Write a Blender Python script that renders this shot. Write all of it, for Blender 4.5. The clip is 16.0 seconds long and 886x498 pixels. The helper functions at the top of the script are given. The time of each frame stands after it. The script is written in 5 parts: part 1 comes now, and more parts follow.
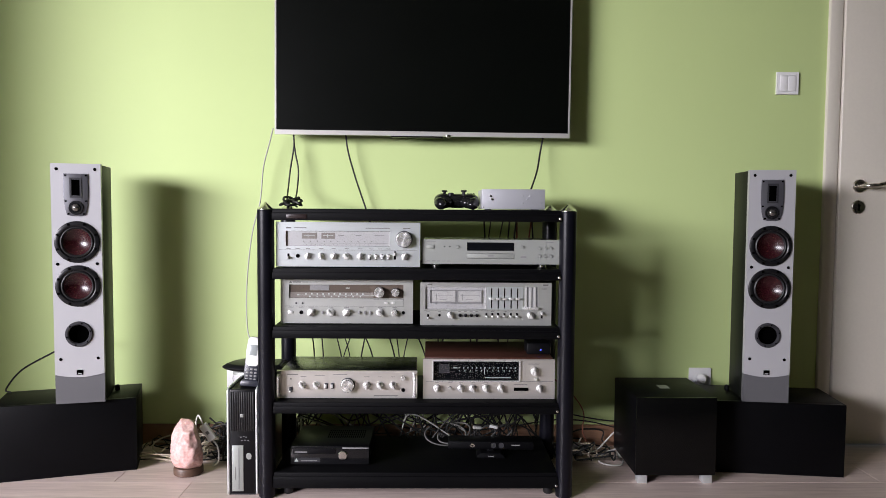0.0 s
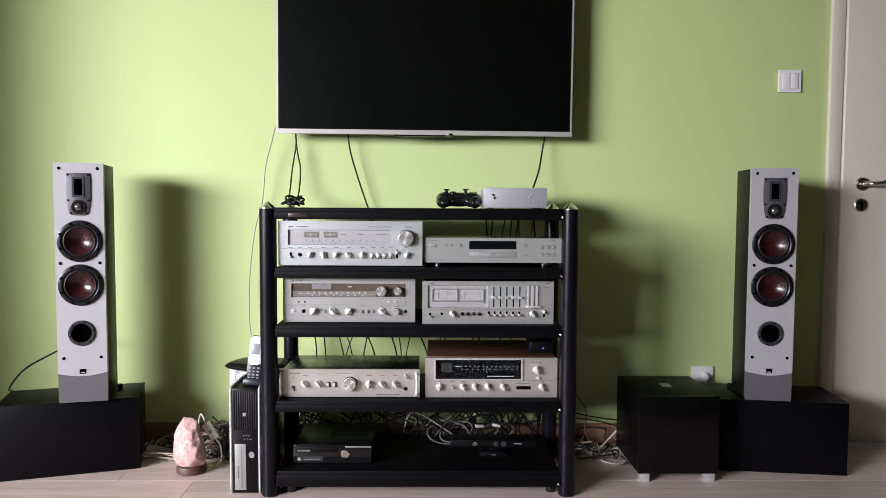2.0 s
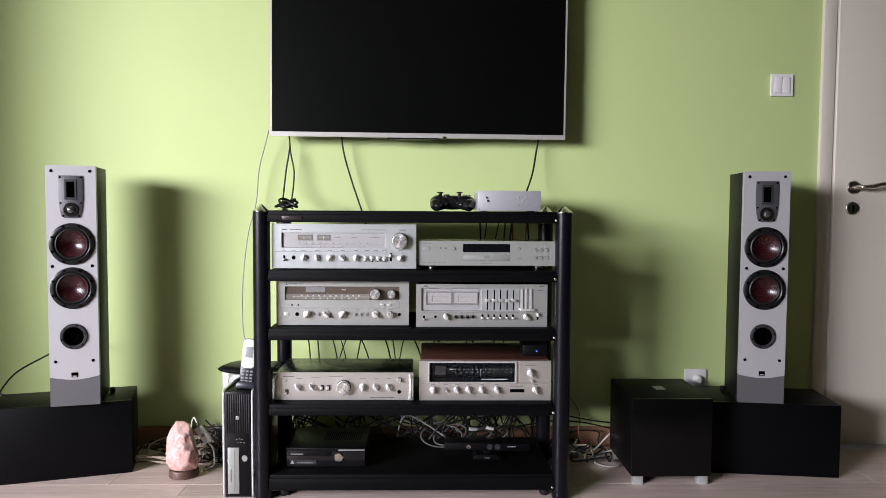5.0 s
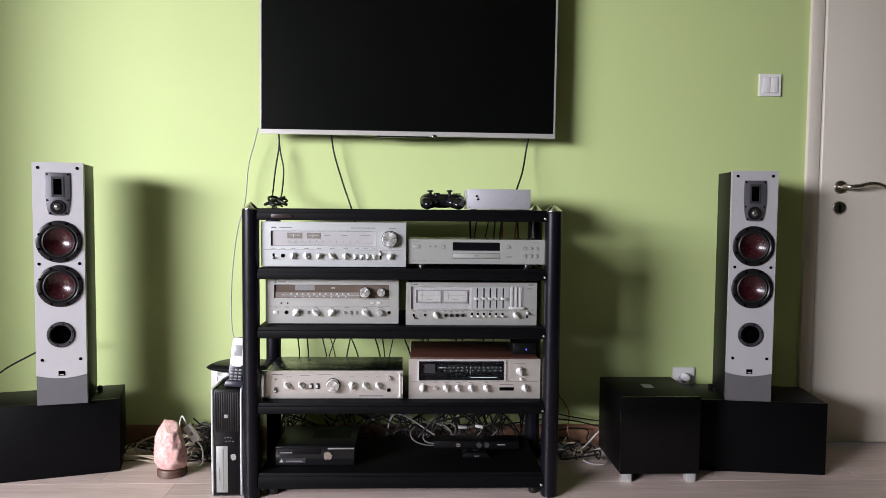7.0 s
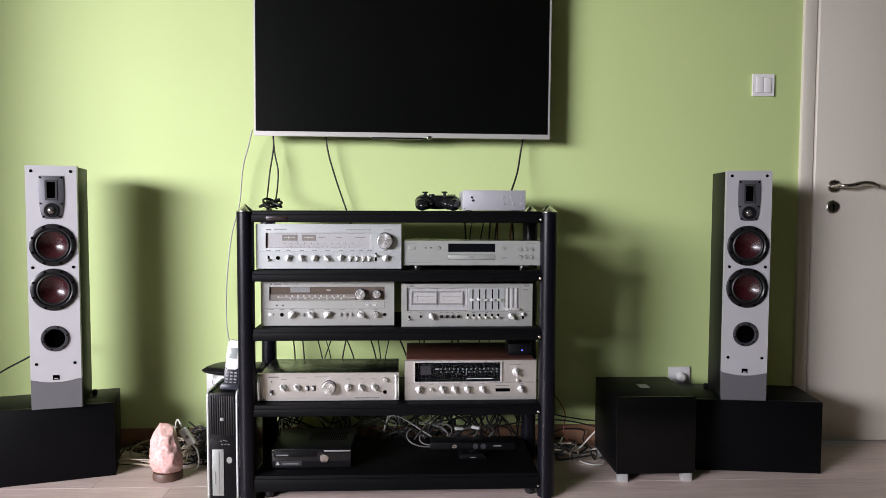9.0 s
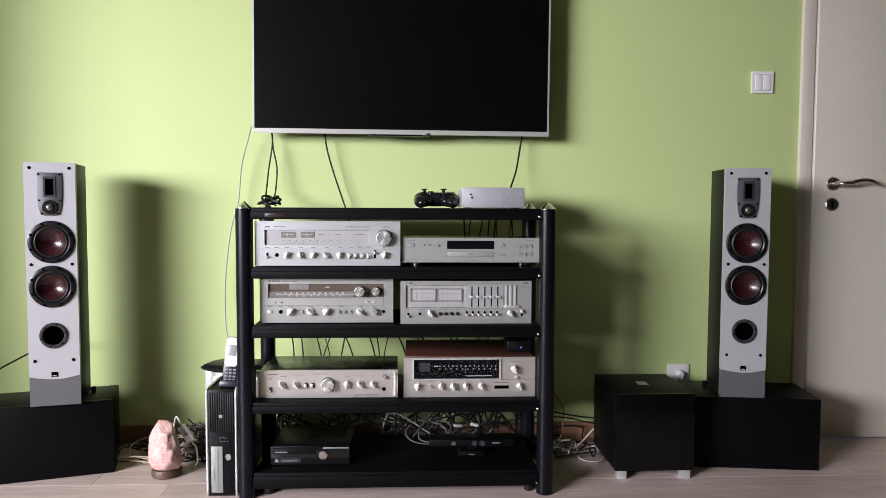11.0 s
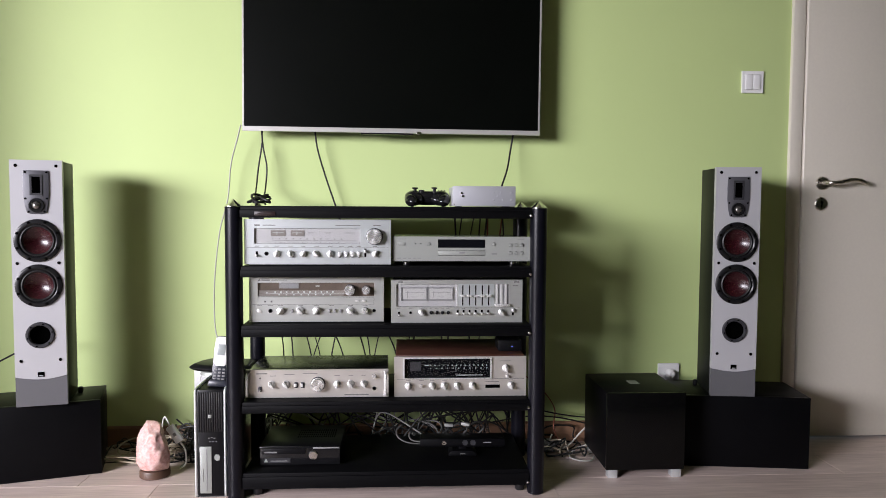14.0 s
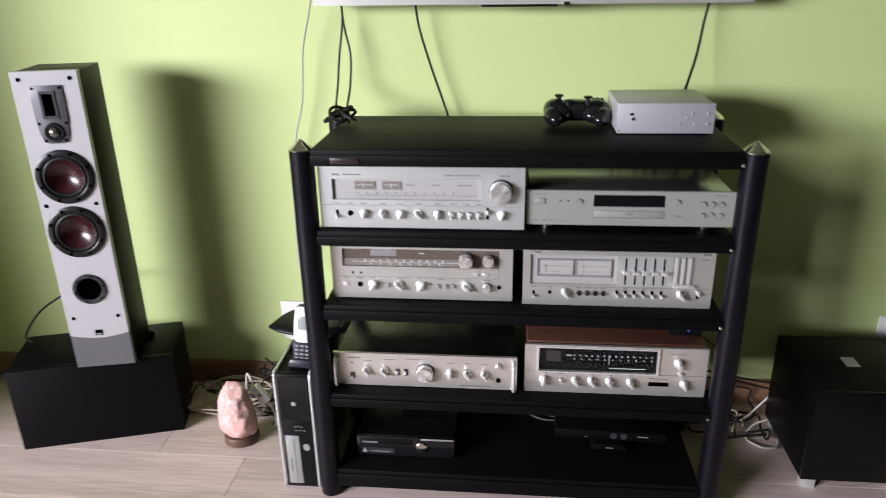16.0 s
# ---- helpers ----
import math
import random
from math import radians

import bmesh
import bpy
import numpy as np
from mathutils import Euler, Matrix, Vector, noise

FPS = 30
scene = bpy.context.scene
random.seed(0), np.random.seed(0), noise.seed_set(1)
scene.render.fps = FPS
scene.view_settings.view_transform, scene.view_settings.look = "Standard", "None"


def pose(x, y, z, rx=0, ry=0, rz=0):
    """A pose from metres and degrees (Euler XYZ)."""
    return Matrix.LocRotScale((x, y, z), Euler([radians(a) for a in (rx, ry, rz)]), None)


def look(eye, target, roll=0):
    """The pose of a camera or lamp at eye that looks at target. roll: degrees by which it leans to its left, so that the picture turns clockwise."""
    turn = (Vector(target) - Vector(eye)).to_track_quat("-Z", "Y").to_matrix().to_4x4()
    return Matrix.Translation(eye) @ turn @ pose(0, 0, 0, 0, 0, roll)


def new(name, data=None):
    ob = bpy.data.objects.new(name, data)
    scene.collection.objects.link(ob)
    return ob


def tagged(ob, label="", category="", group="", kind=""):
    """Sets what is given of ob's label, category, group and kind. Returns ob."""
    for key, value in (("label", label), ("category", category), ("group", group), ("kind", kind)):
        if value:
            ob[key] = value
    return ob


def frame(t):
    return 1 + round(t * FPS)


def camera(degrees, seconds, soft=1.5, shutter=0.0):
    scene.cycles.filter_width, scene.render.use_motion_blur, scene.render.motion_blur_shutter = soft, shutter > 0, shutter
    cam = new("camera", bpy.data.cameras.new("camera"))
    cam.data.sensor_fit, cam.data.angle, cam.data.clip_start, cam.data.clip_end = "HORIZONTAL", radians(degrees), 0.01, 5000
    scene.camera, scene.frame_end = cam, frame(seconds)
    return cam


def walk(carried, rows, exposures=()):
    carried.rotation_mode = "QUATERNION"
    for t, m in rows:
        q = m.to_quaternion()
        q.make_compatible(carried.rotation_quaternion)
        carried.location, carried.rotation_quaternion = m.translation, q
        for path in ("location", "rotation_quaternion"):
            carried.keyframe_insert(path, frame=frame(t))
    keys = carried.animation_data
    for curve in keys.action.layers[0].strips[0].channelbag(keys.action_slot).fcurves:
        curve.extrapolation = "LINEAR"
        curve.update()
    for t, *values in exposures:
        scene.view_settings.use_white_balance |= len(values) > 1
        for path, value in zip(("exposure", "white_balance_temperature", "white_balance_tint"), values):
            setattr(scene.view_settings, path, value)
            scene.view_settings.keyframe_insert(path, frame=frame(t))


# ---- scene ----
cam = camera(63.8, 16.0, soft=0.55, shutter=0.5)
PATH = [
    (0, (0.161, 0.027, 0.911), (0.194, 2.023, 0.798), 0.4),
    (0.5, (0.16, 0.028, 0.913), (0.194, 2.024, 0.799), 0.4),
    (1, (0.16, 0.028, 0.914), (0.189, 2.024, 0.8), 0.4),
    (1.5, (0.161, 0.027, 0.915), (0.189, 2.024, 0.803), 0.3),
    (2, (0.161, 0.027, 0.91), (0.188, 2.023, 0.794), 0.3),
    (2.5, (0.161, 0.026, 0.913), (0.187, 2.023, 0.8), 0.4),
    (3, (0.162, 0.027, 0.913), (0.182, 2.024, 0.807), 0.4),
    (3.5, (0.16, 0.027, 0.913), (0.184, 2.024, 0.805), 0.4),
    (4, (0.161, 0.026, 0.912), (0.189, 2.023, 0.806), 0.4),
    (6.5, (0.159, 0.027, 0.91), (0.23, 2.023, 0.798), 0.4),
    (7, (0.161, 0.026, 0.91), (0.234, 2.021, 0.798), 0.5),
    (7.5, (0.16, 0.026, 0.912), (0.239, 2.021, 0.8), 0.5),
    (8, (0.159, 0.026, 0.912), (0.246, 2.021, 0.802), 0.5),
    (8.5, (0.16, 0.026, 0.909), (0.245, 2.021, 0.798), 0.4),
    (9, (0.16, 0.027, 0.912), (0.247, 2.022, 0.802), 0.2),
    (11.5, (0.159, 0.028, 0.91), (0.252, 2.022, 0.792), 0.3),
    (12, (0.16, 0.028, 0.906), (0.258, 2.022, 0.788), 0.4),
    (12.5, (0.158, 0.028, 0.907), (0.257, 2.022, 0.785), 0.3),
    (13, (0.156, 0.028, 0.908), (0.255, 2.022, 0.786), 0.2),
    (13.5, (0.156, 0.028, 0.907), (0.257, 2.022, 0.788), 0.2),
    (14, (0.16, 0.036, 0.903), (0.276, 2.03, 0.789), 0.3),
    (14.5, (0.191, 0.102, 0.875), (0.323, 2.091, 0.72), -0.4),
    (15, (0.192, 0.319, 0.858), (0.202, 2.307, 0.634), -0.4),
    (15.5, (0.148, 0.653, 0.958), (0.042, 2.605, 0.532), -0.5),
    (16, (0.104, 0.783, 1.259), (-0.092, 2.633, 0.526), -1.1),
]
EXPOSURES = [(0.0, 0.0), (14.2, 0.0), (15.0, 0.05), (16.0, 0.0)]
walk(cam, [(t, look(eye, target, roll)) for t, eye, target, roll in PATH], EXPOSURES)

# ---- light ----
world = bpy.data.worlds.new("sky")
scene.world = world
world.use_nodes = True
wn = world.node_tree
sky = wn.nodes.new("ShaderNodeTexSky")
sky.sky_type = "NISHITA"
sky.sun_disc = False
sky.sun_elevation, sky.sun_rotation = radians(40), radians(200)
wn.links.new(sky.outputs[0], wn.nodes["Background"].inputs[0])
wn.nodes["Background"].inputs[1].default_value = 0.05

# the room: the long green wall stands at y = WALL, the daylight window is in the wall behind, an unseen green block
# beside the plinth is added to shade the wall's end
WALL, LEFT, RIGHT, BACK, HIGH = 2.742, -6.8, 4.0, -2.0, 2.65
BLOCK_X, BLOCK_Y = -1.75, 2.1
WIN_X, WIN_Z = (-6.5, -2.9), (1.15, 2.5)
lamp = bpy.data.lights.new("window_daylight", "AREA")
lamp.shape, lamp.size, lamp.size_y = "RECTANGLE", WIN_X[1] - WIN_X[0] - 0.06, WIN_Z[1] - WIN_Z[0] - 0.06
lamp.energy, lamp.color, lamp.spread = 114, (0.935, 0.90, 1.0), radians(58)
daylight = new("window_daylight", lamp)
wx, wz = sum(WIN_X) / 2, sum(WIN_Z) / 2
daylight.matrix_world = look((wx, BACK - 0.05, wz), (-0.2, WALL, 0.45))


# ---- materials ----
def mat(name, color, rough=0.5, metal=0.0, vary=0.08, scale=6.0, fine=120.0, bump=0.05, stretch=(1, 1, 1), coat=0.0, spec=0.5,
        rough_vary=0.06, random_vary=0.0, color2=None, subsurface=0.0):
    m = bpy.data.materials.new(name)
    m.use_nodes = True
    nt = m.node_tree
    p = nt.nodes["Principled BSDF"]
    co = nt.nodes.new("ShaderNodeTexCoord")
    mp = nt.nodes.new("ShaderNodeMapping")
    mp.inputs["Scale"].default_value = stretch
    nt.links.new(co.outputs["Object"], mp.inputs["Vector"])
    big, small = nt.nodes.new("ShaderNodeTexNoise"), nt.nodes.new("ShaderNodeTexNoise")
    big.inputs["Scale"].default_value, big.inputs["Detail"].default_value = scale, 4
    small.inputs["Scale"].default_value, small.inputs["Detail"].default_value = fine, 3
    for n in (big, small):
        nt.links.new(mp.outputs[0], n.inputs["Vector"])
    add = nt.nodes.new("ShaderNodeMath")
    add.operation = "MULTIPLY_ADD"
    add.inputs[1].default_value = 0.5
    half = nt.nodes.new("ShaderNodeMath")
    half.operation = "MULTIPLY"
    half.inputs[1].default_value = 0.5
    nt.links.new(small.outputs[0], half.inputs[0])
    nt.links.new(big.outputs[0], add.inputs[0])
    nt.links.new(half.outputs[0], add.inputs[2])
    ramp = nt.nodes.new("ShaderNodeMapRange")
    ramp.inputs["From Min"].default_value, ramp.inputs["From Max"].default_value = 0.3, 0.7
    nt.links.new(add.outputs[0], ramp.inputs["Value"])
    mix = nt.nodes.new("ShaderNodeMix")
    mix.data_type = "RGBA"
    c1 = [c * (1 - vary) for c in color]
    c2 = list(color2) if color2 else [min(1, c * (1 + vary)) for c in color]
    mix.inputs[6].default_value, mix.inputs[7].default_value = (*c1, 1), (*c2, 1)
    nt.links.new(ramp.outputs[0], mix.inputs[0])
    last = mix.outputs[2]
    if random_vary:
        info = nt.nodes.new("ShaderNodeObjectInfo")
        hsv = nt.nodes.new("ShaderNodeHueSaturation")
        mr = nt.nodes.new("ShaderNodeMapRange")
        mr.inputs["To Min"].default_value, mr.inputs["To Max"].default_value = 1 - random_vary, 1 + random_vary
        nt.links.new(info.outputs["Random"], mr.inputs["Value"])
        nt.links.new(mr.outputs[0], hsv.inputs["Value"])
        nt.links.new(last, hsv.inputs["Color"])
        last = hsv.outputs[0]
        off = nt.nodes.new("ShaderNodeVectorMath")
        off.operation = "MULTIPLY"
        off.inputs[1].default_value = (37, 53, 19)
        nt.links.new(info.outputs["Random"], off.inputs[0])
        nt.links.new(off.outputs[0], mp.inputs["Location"])
    nt.links.new(last, p.inputs["Base Color"])
    rr = nt.nodes.new("ShaderNodeMapRange")
    rr.inputs["To Min"].default_value, rr.inputs["To Max"].default_value = max(0.02, rough - rough_vary), min(1, rough + rough_vary)
    nt.links.new(add.outputs[0], rr.inputs["Value"])
    nt.links.new(rr.outputs[0], p.inputs["Roughness"])
    p.inputs["Metallic"].default_value = metal
    p.inputs["Coat Weight"].default_value = coat
    p.inputs["Coat Roughness"].default_value = 0.08
    p.inputs["Specular IOR Level"].default_value = spec
    if subsurface:
        p.inputs["Subsurface Weight"].default_value = subsurface
        p.inputs["Subsurface Radius"].default_value = (0.03, 0.012, 0.008)
    if bump:
        b = nt.nodes.new("ShaderNodeBump")
        b.inputs["Strength"].default_value, b.inputs["Distance"].default_value = bump, 0.002
        nt.links.new(add.outputs[0], b.inputs["Height"])
        nt.links.new(b.outputs[0], p.inputs["Normal"])
    return m


GREEN = mat("green_wall_paint", (0.49, 0.60, 0.26), 0.6, vary=0.035, scale=1.6, fine=260, bump=0.12, spec=0.3)
# ceiling is out of view, its colour lowered so less light bounces down
CEIL = mat("dimmed_ceiling_paint", (0.32, 0.31, 0.30), 0.8, vary=0.03, scale=2, fine=200, bump=0.1)
# for walls out of view: dark and greenish to weaken and tint bounced light
BOUNCECUT = mat("bounce_cutting_wall", (0.085, 0.115, 0.045), 0.7, vary=0.03, scale=2, fine=200, bump=0.1)
OAK = mat("pale_laminate", (0.68, 0.535, 0.475), 0.38, vary=0.2, scale=3.5, fine=26, stretch=(0.35, 5, 1), bump=0.03, random_vary=0.07,
          color2=(0.86, 0.715, 0.65), spec=0.45)
SEAM = mat("laminate_joint", (0.50, 0.41, 0.36), 0.8)
SKIRT = mat("brown_skirting", (0.22, 0.12, 0.07), 0.45, vary=0.2, scale=5, fine=60, stretch=(0.3, 6, 6))
DOORW = mat("ivory_door_paint", (0.64, 0.60, 0.515), 0.38, vary=0.03, scale=2, fine=90, bump=0.04)
STEEL = mat("brushed_steel", (0.62, 0.58, 0.52), 0.28, metal=1.0, vary=0.06, scale=30, fine=300)
CHROME = mat("polished_metal", (0.80, 0.79, 0.77), 0.16, metal=1.0, vary=0.04, scale=30, fine=300, bump=0.01)
ALU = mat("brushed_aluminium", (0.79, 0.835, 0.835), 0.33, metal=0.72, vary=0.04, scale=14, fine=220, stretch=(0.08, 1, 4), bump=0.03)
CHAMP = mat("champagne_aluminium", (0.66, 0.675, 0.645), 0.33, metal=0.72, vary=0.04, scale=14, fine=220, stretch=(0.08, 1, 4), bump=0.03)
SILVERP = mat("silver_plastic", (0.33, 0.345, 0.32), 0.42, metal=0.25, vary=0.03, scale=10, fine=200, bump=0.02)
LIDM = mat("satin_silver_lid", (0.36, 0.37, 0.36), 0.24, metal=0.9, vary=0.04, scale=12, fine=260, bump=0.01)
DACM = mat("anodised_silver", (0.50, 0.505, 0.53), 0.42, metal=0.4, vary=0.03, scale=12, fine=260, bump=0.03)
KNOB = mat("turned_aluminium", (0.88, 0.88, 0.86), 0.28, metal=0.6, vary=0.05, scale=40, fine=400, bump=0.02)
SPUN = mat("spun_aluminium", (0.90, 0.90, 0.88), 0.27, metal=0.8, vary=0.04, scale=40, fine=400, bump=0.01)
sp_, st_ = SPUN.node_tree.nodes["Principled BSDF"], SPUN.node_tree.nodes.new("ShaderNodeTangent")
st_.direction_type, st_.axis = "RADIAL", "Y"
sp_.inputs["Anisotropic"].default_value = 0.75
SPUN.node_tree.links.new(st_.outputs[0], sp_.inputs["Tangent"])
WARMALU = mat("warm_champagne_aluminium", (0.73, 0.70, 0.655), 0.33, metal=0.72, vary=0.04, scale=14, fine=220, stretch=(0.08, 1, 4), bump=0.03)
ROUNDLIT = mat("pale_metal_skirt", (0.42, 0.42, 0.41), 0.35, metal=0.5, bump=0)
BLACKT = mat("satin_black_tube", (0.004, 0.004, 0.007), 0.32, vary=0.25, scale=12, fine=160, bump=0.03, spec=0.24)
BLACKS = mat("black_stained_board", (0.0035, 0.0035, 0.004), 0.50, vary=0.35, scale=6, fine=70, stretch=(0.25, 4, 4), bump=0.10, rough_vary=0.12, spec=0.06)
ASH = mat("black_ash_veneer", (0.006, 0.007, 0.0055), 0.42, vary=0.35, scale=10, fine=120, stretch=(5, 5, 0.3), bump=0.10, spec=0.12)
STANDM = mat("black_plinth_laminate", (0.003, 0.003, 0.0036), 0.42, vary=0.25, scale=8, fine=150, bump=0.06, spec=0.08)
GLOSSB = mat("gloss_black_lacquer", (0.003, 0.003, 0.003), 0.16, vary=0.2, scale=6, fine=90, bump=0.004, spec=0.2)
BAFFLE = mat("silver_grey_baffle", (0.43, 0.43, 0.445), 0.40, metal=0.15, vary=0.03, scale=8, fine=320, bump=0.03)
PLINTHG = mat("slate_grey_plinth", (0.10, 0.10, 0.107), 0.45, vary=0.05, scale=10, fine=300, bump=0.04)
TWEET = mat("grey_tweeter_plate", (0.085, 0.085, 0.095), 0.42, metal=0.3, vary=0.06, scale=20, fine=300)
STEELD = mat("dark_dome_foil", (0.20, 0.19, 0.18), 0.22, metal=0.8, bump=0)
RUBBER = mat("black_rubber", (0.009, 0.009, 0.010), 0.45, vary=0.2, scale=30, fine=300, spec=0.4)
BASKET = mat("black_basket", (0.007, 0.007, 0.008), 0.32, vary=0.2, scale=30, fine=300, spec=0.3)
CONE = mat("dark_red_paper_cone", (0.026, 0.0045, 0.0065), 0.27, vary=0.3, scale=18, fine=240, bump=0.04, spec=0.5)
HOLE = mat("dark_void", (0.001, 0.001, 0.001), 0.8, bump=0, spec=0)
BLACKP = mat("black_plastic", (0.004, 0.004, 0.005), 0.38, vary=0.2, scale=20, fine=260, bump=0.03, spec=0.22)
BLACKG = mat("glossy_black_plastic", (0.008, 0.008, 0.009), 0.14, vary=0.15, scale=20, fine=260, bump=0.01)
GREYP = mat("dark_grey_plastic", (0.03, 0.03, 0.034), 0.42, vary=0.1, scale=20, fine=260, spec=0.4)
MIDG = mat("mid_grey_plastic", (0.22, 0.22, 0.22), 0.42, vary=0.1, scale=20, fine=260)
COVER = mat("black_steel_cover", (0.008, 0.009, 0.008), 0.27, metal=0.1, vary=0.2, scale=10, fine=260, bump=0.03, spec=0.45)
WALNUT = mat("walnut_case", (0.075, 0.030, 0.020), 0.38, vary=0.4, scale=7, fine=70, stretch=(0.3, 6, 6), bump=0.05)
WHITEP = mat("white_plastic", (0.78, 0.78, 0.77), 0.35, vary=0.03, scale=10, fine=200, bump=0.02)
SCREEN = mat("black_screen", (0.0015, 0.002, 0.0015), 0.32, vary=0.1, scale=4, fine=60, bump=0.0, spec=0.12)
TVEDGE = mat("silver_bezel", (0.58, 0.57, 0.54), 0.36, metal=0.5, vary=0.03, scale=10, fine=200, bump=0.02)
DIALS = mat("silver_dial_plate", (0.48, 0.48, 0.48), 0.38, metal=0.3, vary=0.05, scale=8, fine=200, bump=0.0)
DIALB = mat("smoky_brown_dial", (0.105, 0.082, 0.065), 0.3, vary=0.1, scale=8, fine=200, bump=0.0)
DIALK = mat("black_dial", (0.004, 0.0045, 0.006), 0.22, vary=0.1, scale=8, fine=200, bump=0.0, spec=0.2)
METER = mat("meter_card", (0.40, 0.40, 0.385), 0.5, vary=0.04, scale=20, fine=200, bump=0.0)
METERD = mat("grey_meter_card", (0.20, 0.18, 0.16), 0.4, vary=0.1, scale=20, fine=200, bump=0.0)
INK = mat("grey_print", (0.17, 0.17, 0.16), 0.6, bump=0)
PALEINK = mat("pale_print", (0.50, 0.54, 0.52), 0.5, bump=0)
SALT = mat("pink_salt_crystal", (0.58, 0.26, 0.23), 0.38, vary=0.20, scale=22, fine=120, bump=0.5, color2=(0.85, 0.62, 0.57), subsurface=0.12)
WOODB = mat("brown_wood", (0.10, 0.055, 0.035), 0.5, vary=0.25, scale=12, fine=120, stretch=(1, 1, 5))
CBLACK = mat("black_cable", (0.008, 0.008, 0.008), 0.45, vary=0.1, bump=0, spec=0.4)
CGREY = mat("grey_cable", (0.36, 0.36, 0.34), 0.5, vary=0.1, bump=0)
CDIM = mat("dull_grey_cable", (0.075, 0.075, 0.07), 0.5, vary=0.1, bump=0)
CWHITE = mat("white_cable", (0.62, 0.61, 0.57), 0.45, vary=0.05, bump=0)
CBEIGE = mat("beige_cable", (0.42, 0.36, 0.27), 0.5, vary=0.1, bump=0)
CRED = mat("rust_red_cable", (0.22, 0.06, 0.03), 0.5, vary=0.1, bump=0)
REDBADGE = mat("dark_red_badge", (0.022, 0.013, 0.012), 0.35, bump=0)
PHONEB = mat("navy_plastic", (0.022, 0.024, 0.034), 0.35, vary=0.1, bump=0.02)
LCD = mat("grey_lcd", (0.30, 0.33, 0.32), 0.25, bump=0)

GLASS = bpy.data.materials.new("clear_dial_glass")
GLASS.use_nodes = True
gt = GLASS.node_tree
gt.nodes.remove(gt.nodes["Principled BSDF"])
gm, gw, gf = gt.nodes.new("ShaderNodeMixShader"), gt.nodes.new("ShaderNodeLayerWeight"), gt.nodes.new("ShaderNodeMath")
gp = gt.nodes.new("ShaderNodeMath")
gp.operation, gp.inputs[1].default_value = "POWER", 5
gf.operation, gf.inputs[1].default_value, gf.inputs[2].default_value = "MULTIPLY_ADD", 0.9, 0.015
gt.links.new(gw.outputs["Facing"], gp.inputs[0])
gt.links.new(gp.outputs[0], gf.inputs[0])
ga, gg = gt.nodes.new("ShaderNodeBsdfTransparent"), gt.nodes.new("ShaderNodeBsdfGlossy")
gg.inputs["Roughness"].default_value = 0.06
gt.links.new(gf.outputs[0], gm.inputs[0])
gt.links.new(ga.outputs[0], gm.inputs[1])
gt.links.new(gg.outputs[0], gm.inputs[2])
gt.links.new(gm.outputs[0], gt.nodes["Material Output"].inputs[0])

BLUE = bpy.data.materials.new("blue_led")
BLUE.use_nodes = True
bp = BLUE.node_tree.nodes["Principled BSDF"]
bp.inputs["Base Color"].default_value = (0.02, 0.03, 0.3, 1)
bp.inputs["Emission Color"].default_value = (0.08, 0.12, 1, 1)
bp.inputs["Emission Strength"].default_value = 2.5


# ---- mesh helpers ----
def box(x0, x1, y0, y1, z0, z1, bevel=0.0, seg=2, bm=None):
    own = bmesh.new()
    bmesh.ops.create_cube(own, size=1)
    for v in own.verts:
        v.co = Vector((x0 + (v.co.x + 0.5) * (x1 - x0), y0 + (v.co.y + 0.5) * (y1 - y0), z0 + (v.co.z + 0.5) * (z1 - z0)))
    if bevel:
        bmesh.ops.bevel(own, geom=own.edges[:], offset=bevel, segments=seg, affect="EDGES", profile=0.5)
    return join(bm, own)


def join(bm, own):
    """Add the mesh own to bm (or give own back if there is none yet)."""
    if bm is None:
        return own
    me = bpy.data.meshes.new("tmp")
    own.to_mesh(me)
    own.free()
    bm.from_mesh(me)
    bpy.data.meshes.remove(me)
    return bm


def lathe(profile, at=(0, 0, 0), axis="-y", seg=24, bm=None, ripple=0.0):
    """Turn a profile of (radius, distance along the axis) round the axis."""
    own = bmesh.new()
    rings = []
    turn = {"-y": Matrix.Rotation(radians(90), 3, "X"), "z": Matrix.Identity(3), "x": Matrix.Rotation(radians(90), 3, "Y"), "y": Matrix.Rotation(radians(-90), 3, "X")}[axis]
    for r, h in profile:
        if r < 1e-6:
            rings.append([own.verts.new(turn @ Vector((0, 0, h)) + Vector(at))])
            continue
        ring = []
        for i in range(seg):
            a = 2 * math.pi * i / seg
            rr = r * (1 - ripple * (i % 2))
            ring.append(own.verts.new(turn @ Vector((rr * math.cos(a), rr * math.sin(a), h)) + Vector(at)))
        rings.append(ring)
    for a, b in zip(rings, rings[1:]):
        for i in range(seg):
            j = (i + 1) % seg
            if len(a) == 1 and len(b) == 1:
                continue
            if len(a) == 1:
                own.faces.new((a[0], b[i], b[j]))
            elif len(b) == 1:
                own.faces.new((a[i], b[0], a[j]))
            else:
                own.faces.new((a[i], b[i], b[j], a[j]))
    bmesh.ops.recalc_face_normals(own, faces=own.faces[:])
    return join(bm, own)


def smooth_path(pts, n=6):
    pts = [Vector(p) for p in pts]
    ext = [pts[0] * 2 - pts[1], *pts, pts[-1] * 2 - pts[-2]]
    out = []
    for a, b, c, d in zip(ext, ext[1:], ext[2:], ext[3:]):
        for k in range(n):
            t = k / n
            out.append(0.5 * (2 * b + (c - a) * t + (2 * a - 5 * b + 4 * c - d) * t * t + (3 * b - a - 3 * c + d) * t ** 3))
    return out + [pts[-1]]


